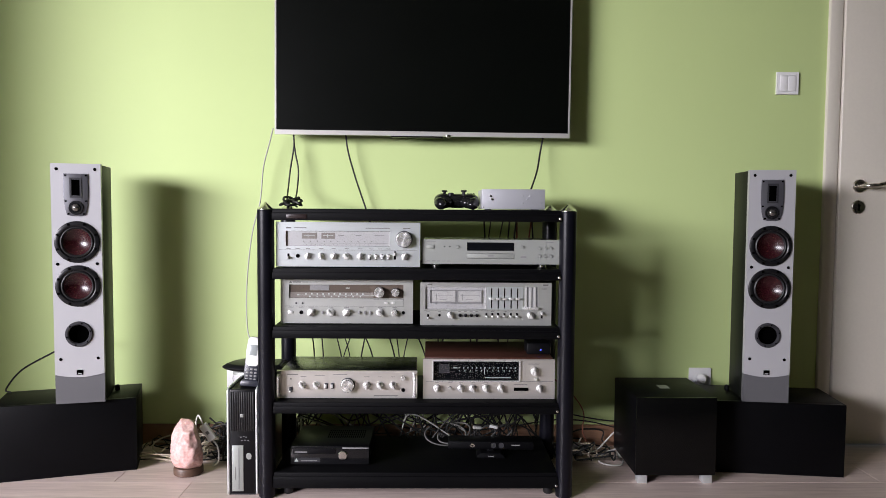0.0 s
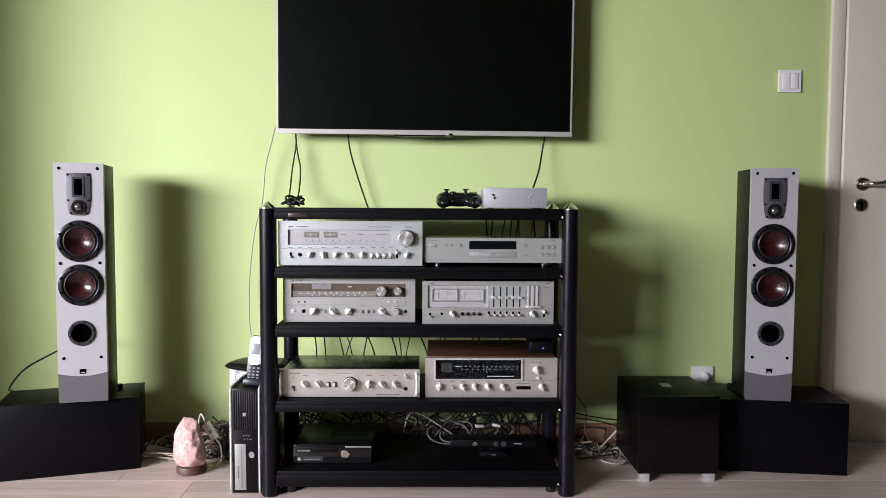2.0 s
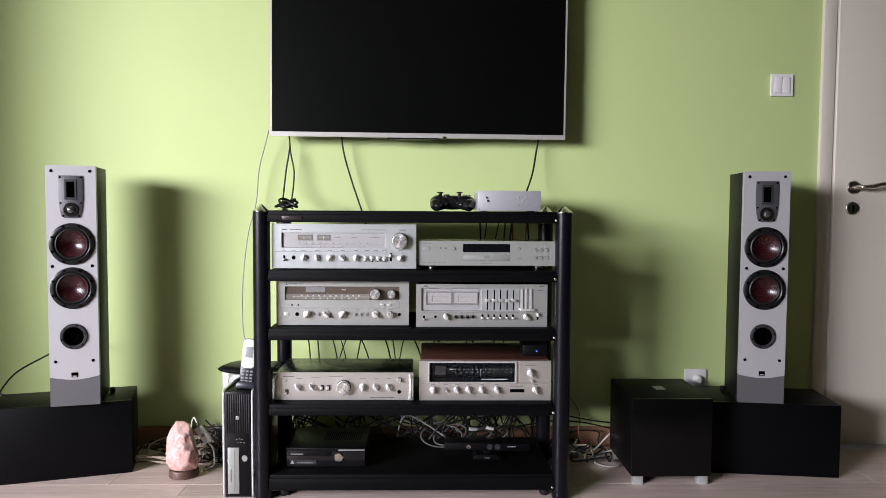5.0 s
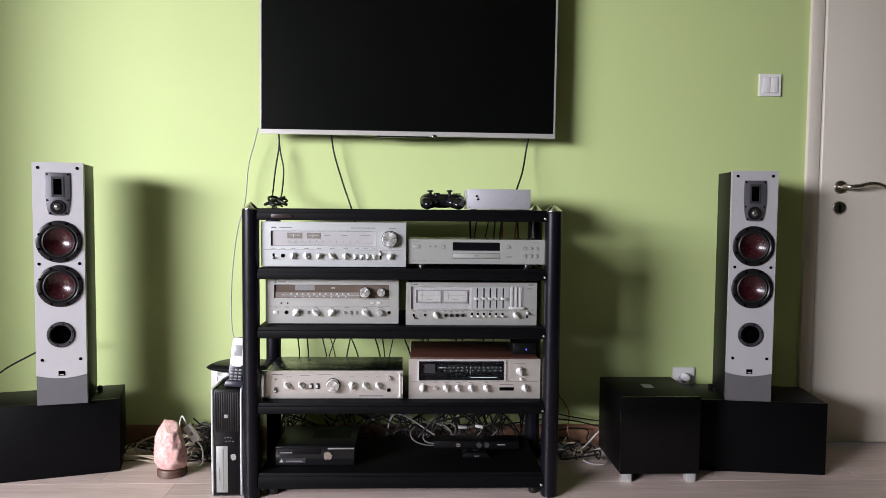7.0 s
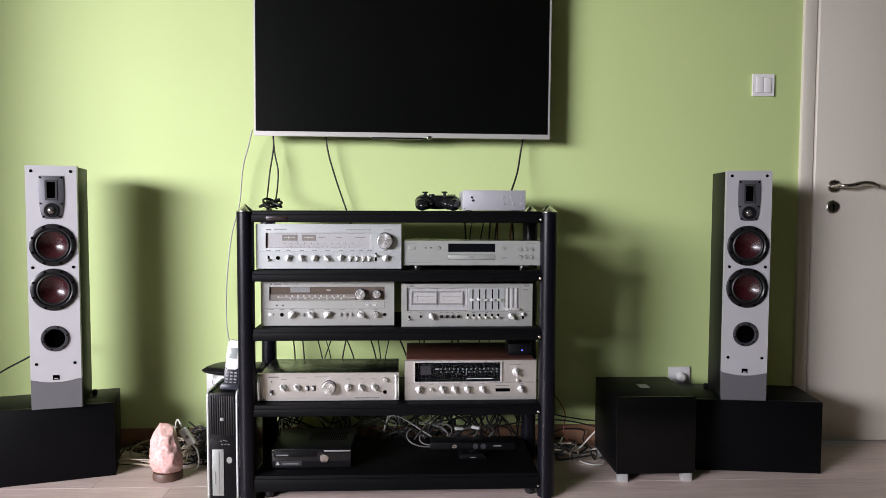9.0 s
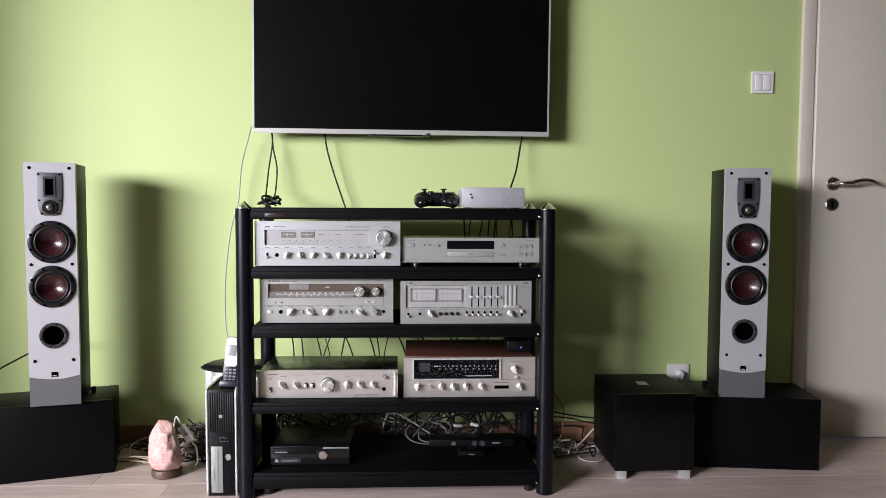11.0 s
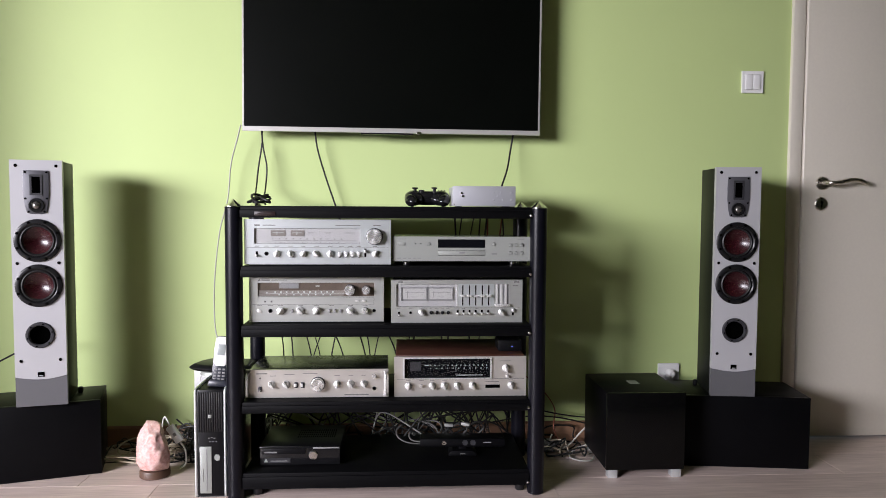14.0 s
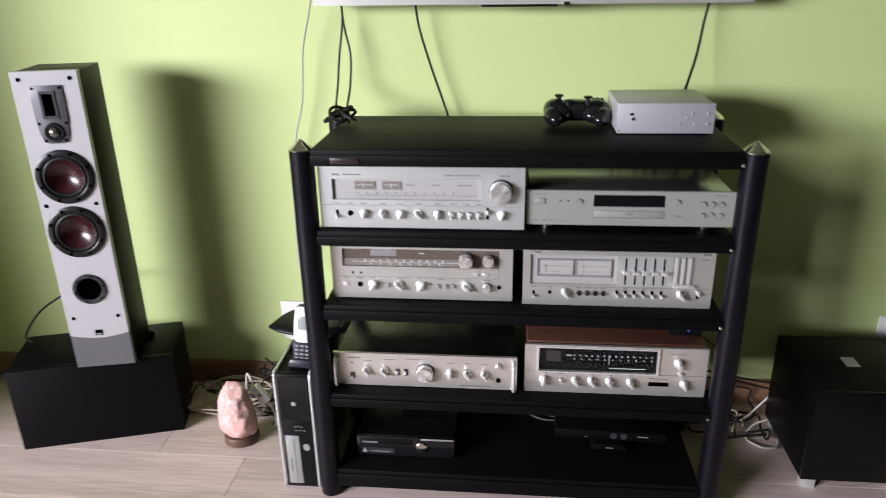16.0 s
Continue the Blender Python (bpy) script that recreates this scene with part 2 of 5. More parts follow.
def tube(pts, r, seg=6, n=6, bm=None):
    own = bmesh.new()
    path = smooth_path(pts, n)
    rings = []
    side = None
    for i, p in enumerate(path):
        ahead = (path[min(i + 1, len(path) - 1)] - path[max(i - 1, 0)]).normalized()
        if side is None:
            side = ahead.orthogonal().normalized()
        side = (side - ahead * side.dot(ahead))
        side = side.normalized() if side.length > 1e-5 else ahead.orthogonal().normalized()
        up = ahead.cross(side)
        rings.append([own.verts.new(p + r * (math.cos(2 * math.pi * k / seg) * side + math.sin(2 * math.pi * k / seg) * up)) for k in range(seg)])
    for a, b in zip(rings, rings[1:]):
        for k in range(seg):
            own.faces.new((a[k], a[(k + 1) % seg], b[(k + 1) % seg], b[k]))
    own.faces.new(rings[0][::-1]), own.faces.new(rings[-1])
    return join(bm, own)


def plate(w, h, t, holes=(), bm=None):
    """An upright plate with rectangular holes: x from -w/2, z from 0, its face at y = 0, t thick. Holes: (x0, x1, z0, z1)."""
    own = bmesh.new()
    xs = sorted({-w / 2, w / 2, *[v for q in holes for v in q[:2]]})
    zs = sorted({0, h, *[v for q in holes for v in q[2:]]})
    solid = {}
    for i in range(len(xs) - 1):
        for j in range(len(zs) - 1):
            cx, cz = (xs[i] + xs[i + 1]) / 2, (zs[j] + zs[j + 1]) / 2
            solid[i, j] = not any(q[0] < cx < q[1] and q[2] < cz < q[3] for q in holes)
    vert = {}

    def v(i, j, k):
        if (i, j, k) not in vert:
            vert[i, j, k] = own.verts.new((xs[i], (0, t)[k], zs[j]))
        return vert[i, j, k]

    for (i, j), s in solid.items():
        if not s:
            continue
        own.faces.new((v(i, j, 0), v(i + 1, j, 0), v(i + 1, j + 1, 0), v(i, j + 1, 0)))
        own.faces.new((v(i, j, 1), v(i, j + 1, 1), v(i + 1, j + 1, 1), v(i + 1, j, 1)))
        for (ni, nj), (a, b) in (((i - 1, j), ((i, j), (i, j + 1))), ((i + 1, j), ((i + 1, j + 1), (i + 1, j))),
                                 ((i, j - 1), ((i + 1, j), (i, j))), ((i, j + 1), ((i, j + 1), (i + 1, j + 1)))):
            if not solid.get((ni, nj)):
                own.faces.new((v(*a, 0), v(*a, 1), v(*b, 1), v(*b, 0)))
    bmesh.ops.recalc_face_normals(own, faces=own.faces[:])
    return join(bm, own)


def prism(outline, y0, y1, bevel=0.0, bm=None):
    """Extrude an outline of (x, z) from y0 to y1."""
    own = bmesh.new()
    a = [own.verts.new((x, y0, z)) for x, z in outline]
    b = [own.verts.new((x, y1, z)) for x, z in outline]
    own.faces.new(a), own.faces.new(b[::-1])
    for i in range(len(a)):
        j = (i + 1) % len(a)
        own.faces.new((a[i], b[i], b[j], a[j]))
    bmesh.ops.recalc_face_normals(own, faces=own.faces[:])
    if bevel:
        bmesh.ops.bevel(own, geom=own.edges[:], offset=bevel, segments=2, affect="EDGES", profile=0.5)
    return join(bm, own)


def holed_panel(outline, circles, y0, y1, seg=40):
    """An outline of (x, z) with round holes (x, z, radius), extruded from y0 to y1."""
    own = bmesh.new()
    loops = [outline] + [[(cx + r * math.cos(2 * math.pi * i / seg), cz + r * math.sin(2 * math.pi * i / seg)) for i in range(seg)] for cx, cz, r in circles]
    front, edges = [], []
    for loop in loops:
        vs = [own.verts.new((x, y0, z)) for x, z in loop]
        front.append(vs)
        edges += [own.edges.new((vs[i], vs[(i + 1) % len(vs)])) for i in range(len(vs))]
    bmesh.ops.triangle_fill(own, use_beauty=True, use_dissolve=False, edges=edges, normal=(0, -1, 0))
    for f_ in own.faces[:]:
        c = f_.calc_center_median()
        if any((c.x - cx) ** 2 + (c.z - cz) ** 2 < (r * 0.98) ** 2 for cx, cz, r in circles):
            own.faces.remove(f_)
    for vs in front:
        back = [own.verts.new((v.co.x, y1, v.co.z)) for v in vs]
        for i in range(len(vs)):
            j = (i + 1) % len(vs)
            own.faces.new((vs[i], back[i], back[j], vs[j]))
    bmesh.ops.recalc_face_normals(own, faces=own.faces[:])
    return own


def blob(size, at=(0, 0, 0), bm=None, rot=(0, 0, 0), power=1.0, u=20, v=12):
    own = bmesh.new()
    bmesh.ops.create_uvsphere(own, u_segments=u, v_segments=v, radius=1)
    m = Matrix.LocRotScale(at, Euler([radians(a) for a in rot]), None)
    for q in own.verts:
        c = q.co
        if power != 1:
            c = Vector([math.copysign(abs(k) ** power, k) for k in c])
        q.co = m @ Vector((c.x * size[0], c.y * size[1], c.z * size[2]))
    return join(bm, own)


def finish(name, bm, material, smooth=True):
    me = bpy.data.meshes.new(name)
    if smooth:
        for f in bm.faces:
            f.smooth = True
        for e in bm.edges:
            if len(e.link_faces) == 2 and e.calc_face_angle(0) > radians(32):
                e.smooth = False
    bm.to_mesh(me)
    bm.free()
    me.materials.append(material)
    return me


def part(name, bm, material, parent, label=""):
    ob = new(name, finish(name, bm, material))
    ob.parent = parent
    return tagged(ob, label)


def thing(name, label, category, at=(0, 0, 0), rz=0, group="", kind="", rx=0, ry=0):
    ob = new(name)
    ob.empty_display_size = 0.05
    ob.matrix_basis = pose(*at, rx, ry, rz)
    return tagged(ob, label, category, group, kind)


def solid(name, bm, material, label, category, at=(0, 0, 0), rz=0, group="", kind="", rx=0, ry=0):
    ob = new(name, finish(name, bm, material))
    ob.matrix_basis = pose(*at, rx, ry, rz)
    return tagged(ob, label, category, group, kind)


SHARED = {}


def shared(name, key, make, material, parent, at, label="", ry=0):
    """A part on mesh data that alike parts share."""
    if key not in SHARED:
        SHARED[key] = finish(name, make(), material)
    ob = new(name, SHARED[key])
    ob.parent = parent
    ob.matrix_basis = pose(*at, 0, ry, 0)
    return tagged(ob, label)


# ---- structure ----
def wall(name, bm, material):
    return solid(name, bm, material, {GREEN: "smooth lime green painted wall", BOUNCECUT: "plain unseen wall, dark olive to cut bounce light"}[material], "wall", kind="structure")


DOOR_X0, DOOR_X1, DOOR_TOP = 1.684, 2.555, 2.07
wn_ = box(LEFT - 0.15, DOOR_X0, WALL, WALL + 0.12, 0, HIGH)
box(DOOR_X1, RIGHT + 0.15, WALL, WALL + 0.12, 0, HIGH, bm=wn_)
box(DOOR_X0, DOOR_X1, WALL, WALL + 0.12, DOOR_TOP, HIGH, bm=wn_)
wall("wall_north", wn_, GREEN)
wall("wall_west", box(LEFT - 0.15, LEFT, BACK, BLOCK_Y, 0, HIGH), GREEN)
# unseen block, added to keep window light off the wall's left end
wall("shade_block", box(LEFT - 0.15, BLOCK_X, BLOCK_Y, WALL - 0.0005, 0, HIGH), GREEN)
wall("wall_east", box(RIGHT, RIGHT + 0.15, BACK, WALL, 0, HIGH), BOUNCECUT)
ws = box(LEFT - 0.15, WIN_X[0], BACK - 0.12, BACK, 0, HIGH)
box(WIN_X[1], RIGHT + 0.15, BACK - 0.12, BACK, 0, HIGH, bm=ws)
box(*WIN_X, BACK - 0.12, BACK, 0, WIN_Z[0], bm=ws)
box(*WIN_X, BACK - 0.12, BACK, WIN_Z[1], HIGH, bm=ws)
wall("wall_south", ws, BOUNCECUT)
solid("ceiling", box(LEFT - 0.15, RIGHT + 0.15, BACK - 0.12, WALL + 0.12, HIGH, HIGH + 0.1), CEIL, "plain unseen ceiling, greyed to cut bounce light", "ceiling", kind="structure")
floor = solid("floor", box(LEFT - 0.15, RIGHT + 0.15, BACK - 0.12, WALL + 0.3, -0.1, -0.008), SEAM, "pale pinkish oak laminate floor in long planks", "floor", kind="structure")


def skirting(x0, x1):
    bm = prism([(0, 0), (0.018, 0), (0.018, 0.05), (0.012, 0.062), (0.012, 0.07), (0.006, 0.078), (0, 0.078)], x0, x1)
    bmesh.ops.transform(bm, matrix=Matrix(((0, 1, 0, 0), (-1, 0, 0, WALL - 0.001), (0, 0, 1, 0), (0, 0, 0, 1))), verts=bm.verts[:])
    bmesh.ops.recalc_face_normals(bm, faces=bm.faces[:])
    solid("baseboard", bm, SKIRT, "brown wood-effect skirting board along the green wall", "skirting", kind="structure")


skirting(BLOCK_X, 1.658)

# door in the long wall
door = thing("door_1", "closed ivory painted flush door with steel lever handle", "door", (0, 0, 0), kind="structure")
fr = box(1.659, 1.709, WALL - 0.016, WALL + 0.1, 0, DOOR_TOP + 0.03, 0.006)
box(DOOR_X1 - 0.03, DOOR_X1 + 0.03, WALL - 0.016, WALL + 0.1, 0, DOOR_TOP + 0.03, 0.006, bm=fr)
box(1.710, DOOR_X1 - 0.031, WALL - 0.016, WALL + 0.1, DOOR_TOP - 0.03, DOOR_TOP + 0.03, 0.006, bm=fr)
part("door_frame", fr, DOORW, door)
part("door_leaf", box(1.7125, DOOR_X1 - 0.034, WALL - 0.022, WALL + 0.02, 0.008, DOOR_TOP - 0.034, 0.005, 3), DOORW, door)
hx, hz, hy = 1.789, 1.008, WALL - 0.0225
handle = part("handle", lathe([(0.0001, 0.0), (0.026, 0.0), (0.026, 0.004), (0.023, 0.008), (0.0001, 0.009)], (hx, hy, hz), bm=None), STEEL, door, "brushed steel lever handle")
part("lever", tube([(hx, hy - 0.004, hz), (hx, hy - 0.03, hz), (hx + 0.012, hy - 0.048, hz), (hx + 0.04, hy - 0.052, hz + 0.002), (hx + 0.08, hy - 0.052, hz + 0.011),
                    (hx + 0.115, hy - 0.052, hz + 0.010), (hx + 0.142, hy - 0.050, hz + 0.0)], 0.0085, 12), STEEL, handle)
rose = part("keyhole_plate", lathe([(0.0001, 0.0), (0.026, 0.0), (0.026, 0.004), (0.023, 0.007), (0.0001, 0.008)], (hx - 0.003, hy, hz - 0.08)), STEEL, door)
kh = box(hx - 0.006, hx, hy - 0.009, hy - 0.0078, hz - 0.094, hz - 0.076)
lathe([(0.0001, 0.0078), (0.0055, 0.0078), (0.0055, 0.0092), (0.0001, 0.0092)], (hx - 0.003, hy, hz - 0.074), seg=12, bm=kh)
part("keyhole", kh, HOLE, rose)

# switch and socket on the wall
sw = thing("light_switch", "white double rocker light switch on the green wall", "light switch", (1.5075, WALL, 1.353))
part("cover_frame", plate(0.083, 0.083, 0.009, [(-0.031, 0.031, 0.011, 0.072)]), WHITEP, sw).matrix_basis = pose(0, -0.0092, 0)
for x0 in (-0.030, 0.0006):
    part("rocker", box(x0, x0 + 0.0294, -0.0125, -0.0005, 0.012, 0.071, 0.002), WHITEP, sw)


def socket(name, x, z, label):
    s = thing(name, label, "socket", (x, WALL, z))
    part("cover_plate", box(-0.043, 0.043, -0.010, -0.0003, 0, 0.086, 0.004), WHITEP, s)
    part("socket_well", lathe([(0.0001, 0.0101), (0.019, 0.0101), (0.020, 0.012), (0.022, 0.012), (0.022, 0.010)], (0, 0, 0.043)), WHITEP, s)
    return s


socket("wall_socket", 1.204, 0.217, "white wall socket low on the green wall")
pl = lathe([(0.0001, 0), (0.0185, 0), (0.0185, 0.014), (0.015, 0.020), (0.010, 0.024), (0.0001, 0.025)], (0, 0, 0))
tube([(0, -0.018, -0.004), (0.0, -0.027, -0.02), (-0.004, -0.03, -0.06), (-0.01, -0.02, -0.11)], 0.0035, bm=pl)
solid("mains_plug", pl, WHITEP, "white round mains plug in the wall socket", "plug", (1.207, WALL - 0.0125, 0.264))
socket("wall_socket", -0.576, 0.214, "white wall socket behind the computer tower")


# ---- equipment rack ----
RX0, RX1, RY0, RY1 = -0.352, 0.587, 2.24, 2.584
SHELF_TOP = 0.908
rack = thing("hifi_rack", "black five-shelf hi-fi rack with round posts and silver cones", "equipment rack")
POST_R = 0.0262
for px in (RX0, RX1):
    for py in (RY0, RY1):
        post = part("post", lathe([(0.0001, 0.0), (POST_R - 0.003, 0.0), (POST_R, 0.003), (POST_R, 0.902), (POST_R - 0.002, 0.904), (0.0001, 0.904)], (px, py, 0), "z", 32), BLACKT, rack)
        part("cone_cap", lathe([(0.0001, 0.9042), (POST_R + 0.0004, 0.9042), (POST_R + 0.0004, 0.907), (0.003, 0.9265), (0.0001, 0.928)], (px, py, 0), "z", 32), CHROME, post, "polished silver cone cap")
SHELVES = [(0.872, SHELF_TOP), (0.690, 0.724), (0.506, 0.543), (0.269, 0.304), (0.031, 0.081)]
for z0, z1 in SHELVES:
    sh = box(RX0 + 0.022, RX1 - 0.022, RY0 - 0.014, RY1 + 0.012, z0 + 0.004, z1, 0.004, 2)
    box(RX0 + 0.022, RX1 - 0.022, RY0 - 0.019, RY0 - 0.012, z0, z1 - 0.011, 0.003, 2, bm=sh)
    shelf = part("shelf", sh, BLACKS, rack)
for px in (RX0 + 0.06, RX1 - 0.045):
    for py in (RY0 + 0.03, RY1 - 0.03):
        part("foot", lathe([(0.0001, 0), (0.014, 0), (0.016, 0.004), (0.016, 0.018), (0.012, 0.022), (0.012, 0.0345), (0.0001, 0.0345)], (px, py, 0), "z", 16), RUBBER, rack)
for px, dx in ((RX1, -1),):
    for z0, z1 in SHELVES:
        shared("shelf_bolt", ("shelf_bolt", dx), lambda: lathe([(0.0001, -0.004), (0.0042, -0.004), (0.0042, 0.002), (0.0025, 0.0032), (0.0001, 0.0035)], seg=12), CHROME, rack, (px + dx * 0.0275, RY0 - 0.0195, z0 + 0.010), "small silver bolt")
badge = part("badge", box(-0.285, -0.222, RY0 - 0.0215, RY0 - 0.0192, 0.878, 0.891, 0.0008), REDBADGE, rack, "small dark red maker's badge")
part("lettering", box(-0.275, -0.232, RY0 - 0.0222, RY0 - 0.0214, 0.883, 0.886), REDBADGE, badge)


# ---- silver hi-fi units ----
class Face:
    """A unit's front, in parts of its width (from one end) and height (from the bottom)."""

    def __init__(self, name, label, category, x0, x1, y, z0, z1, material, cover, depth, holes=(), foot=0.004, lower=0.006):
        self.w, self.h = x1 - x0, z1 - z0 - foot
        self.ob = thing(name, label, category, ((x0 + x1) / 2, y, z0))
        self.foot = foot
        self.holes = [(self.x(a), self.x(b), self.z(c) - foot, self.z(d) - foot) for a, b, c, d in holes]
        bm = plate(self.w, self.h, 0.008, self.holes)
        bmesh.ops.translate(bm, verts=bm.verts[:], vec=(0, 0, foot))
        part("faceplate", bm, material, self.ob)
        part("cover", box(-self.w / 2 + 0.005, self.w / 2 - 0.005, 0.0155, depth, foot + 0.002, foot + self.h - lower, 0.002), cover, self.ob)
        part("chassis_front", plate(self.w - 0.012, self.h - 0.008, 0.003), GREYP, self.ob).matrix_basis = pose(0, 0.0122, foot + 0.003)
        for fx in (-1, 1):
            for fy in (0.04, depth - 0.05):
                part("foot", lathe([(0.0001, 0), (0.012, 0), (0.012, foot + 0.0018), (0.0001, foot + 0.0018)], (fx * self.w * 0.4, fy, 0), "z", 16), RUBBER, self.ob)

    def x(self, u):
        return (u - 0.5) * self.w

    def z(self, v):
        return self.foot + v * self.h

    def panel(self, name, a, b, c, d, material, y=0.0, t=0.003, parent=None, label="", bevel=0.0):
        return part(name, box(self.x(a), self.x(b), y, y + t, self.z(c), self.z(d), bevel), material, parent or self.ob, label)

    def bars(self, rows, material=INK, y=-0.0004, name="lettering", parent=None):
        bm = None
        for a, b, v, h in rows:
            bm = box(self.x(a), self.x(b), y, y + 0.0006, self.z(v) - h / 2, self.z(v) + h / 2, bm=bm)
        return tagged(part(name, bm, material, parent or self.ob), kind="stuff")

    def knob(self, u, v, r, d=0.016, material=None, angle=0, skirt=True, y=0.0):
        material = material or SPUN
        def make():
            prof = [(0.0001, 0)]
            prof += [(r * 0.97, 0.0020), (r * 0.97, d - 0.004), (r * 0.92, d - 0.0012), (r * 0.86, d), (0.0001, d + r * 0.015)]
            return lathe(prof, seg=28, ripple=0.0)
        k = shared("knob", ("knob", r, d, material.name, skirt), make, material, self.ob, (self.x(u), y - 0.0003, self.z(v)), ry=angle)
        # dark ring puts in the shaded gap round the knob and the shadow below
        if skirt:
            shared("base_ring", ("ring", r), lambda: lathe([(r * 0.8, 0.0), (r * 1.07, 0.0), (r * 1.07, 0.0012), (r * 0.8, 0.0016)], seg=28), GREYP, k, (0, -0.0002, 0))
        shared("pointer", ("pointer", r, d), lambda: box(-r * 0.07, r * 0.07, -d - 0.0014, -d + 0.0005, r * 0.35, r * 0.85), INK, k, (0, 0, 0))
        return k

    def bar_knob(self, u, v, r, d=0.018, material=KNOB, angle=35):
        """A raised finger grip across a low round skirt."""
        def make():
            k = lathe([(0.0001, 0), (r * 1.0, 0), (r * 1.0, 0.003), (r * 0.9, 0.0065), (r * 0.72, 0.0075), (r * 0.66, d * 0.62), (0.0001, d * 0.64)], seg=24)
            return box(-r * 0.27, r * 0.27, -d, -0.004, -r * 0.92, r * 1.12, 0.0011, bm=k)
        k = shared("knob", ("bar", r, d, material.name), make, material, self.ob, (self.x(u), -0.0003, self.z(v)), ry=angle)
        shared("base_ring", ("bring", r), lambda: lathe([(r * 0.9, 0.0), (r * 1.1, 0.0), (r * 1.1, 0.0007), (r * 0.9, 0.0009)], seg=28), ROUNDLIT, k, (0, -0.0002, 0))
        shared("pointer", ("barpointer", r, d), lambda: box(-r * 0.07, r * 0.07, -d - 0.0006, -d + 0.001, r * 0.35, r * 1.0), INK, k, (0, 0, 0))
        return k

    def lever(self, u, v, up=False, h=0.014):
        base = shared("switch_slot", ("slot", h), lambda: box(-0.003, 0.003, -0.0012, 0.0002, -h / 2, h / 2, 0.0006), HOLE, self.ob, (self.x(u), 0, self.z(v)))
        shared("lever", ("lever", h, up), lambda: box(-0.0024, 0.0024, -0.013, -0.0008, (0 if up else -h * 0.35), (h * 0.35 if up else 0), 0.001), KNOB, base, (0, 0, 0))

    def jack(self, u, v, r=0.0055):
        j = shared("jack", ("jack", r), lambda: lathe([(r * 0.62, 0.0006), (r * 0.7, 0.002), (r, 0.002), (r * 1.05, 0)], seg=18), BLACKP, self.ob, (self.x(u), 0, self.z(v)))
        shared("jack_hole", ("jackhole", r), lambda: lathe([(0.0001, 0.0004), (r * 0.64, 0.0004), (r * 0.64, 0.0008), (0.0001, 0.0008)], seg=14), HOLE, j, (0, 0, 0))

    def button(self, u, v, w, h, material=KNOB, d=0.004):
        shared("button", ("button", w, h, d, material.name), lambda: box(-w / 2, w / 2, -d, 0.0, -h / 2, h / 2, min(w, h) * 0.15), material, self.ob, (self.x(u), -0.0002, self.z(v)))

    def dots(self, us, v, size, y, material=PALEINK, parent=None):
        bm = None
        for u in us:
            bm = box(self.x(u) - size / 2, self.x(u) + size / 2, y, y + 0.0006, self.z(v) - size / 2, self.z(v) + size / 2, bm=bm)
        return tagged(part("scale_marks", bm, material, parent or self.ob), kind="stuff")


def spread(a, b, n):
    return [a + (b - a) * i / (n - 1) for i in range(n)]


# stereo receiver with the wide silver dial
f = Face("stereo_receiver", "vintage silver stereo receiver with a wide pale tuning dial", "receiver", -0.321, 0.1265, 2.243, 0.7245, 0.867, ALU, COVER, 0.27,
         [(0.066, 0.79, 0.46, 0.80)])
dial = f.panel("dial", 0.067, 0.789, 0.465, 0.795, DIALS, 0.006, 0.003)
# smoky brown strip paints in the shade at the dial's left end
f.panel("dial_end_shade", 0.067, 0.078, 0.466, 0.794, DIALB, 0.0045, 0.0012, dial)
for a, b in ((0.178, 0.278), (0.313, 0.405)):
    m_ = f.panel("meter", a, b, 0.625, 0.755, METERD, 0.004, 0.0018, dial)
    f.bars([(a + 0.012, b - 0.012, 0.70, 0.0016), (a + 0.04, a + 0.045, 0.69, 0.010)], PALEINK, 0.0035, "meter_scale", m_)
f.dots(spread(0.19, 0.66, 11), 0.565, 0.0032, 0.0052, INK, dial)
f.dots(spread(0.21, 0.64, 15), 0.49, 0.002, 0.0052, INK, dial)
f.bars([(0.19, 0.77, 0.528, 0.0008), (0.43, 0.47, 0.70, 0.002), (0.55, 0.59, 0.70, 0.002), (0.68, 0.75, 0.70, 0.002)], INK, 0.0052, "dial_print", dial)
f.panel("glass", 0.0665, 0.7895, 0.462, 0.798, GLASS, 0.0012, 0.0015, dial)
f.bars([(0.07, 0.105, 0.87, 0.004), (0.125, 0.21, 0.87, 0.0022), (0.62, 0.79, 0.87, 0.002), (0.02, 0.98, 0.375, 0.0007), (0.88, 0.93, 0.87, 0.002)])
f.bars([(u - 0.015, u + 0.015, 0.405, 0.0016) for u in (0.085, 0.15, 0.22, 0.313, 0.40, 0.49, 0.583, 0.66, 0.72, 0.78, 0.892)])
f.knob(0.888, 0.625, 0.0245, 0.022, angle=70)
for u, a in zip((0.22, 0.313, 0.40, 0.49, 0.583, 0.892), (20, -10, 30, -40, 10, 25)):
    f.bar_knob(u, 0.235, 0.0098, 0.016, angle=a)
f.lever(0.085, 0.225, h=0.018)
f.jack(0.15, 0.24, 0.006)
for u in (0.649, 0.693, 0.737, 0.78):
    f.lever(u, 0.22, h=0.018)
    f.button(u, 0.25, 0.010, 0.008, KNOB, 0.008)
f.lever(0.824, 0.26, True, h=0.026)

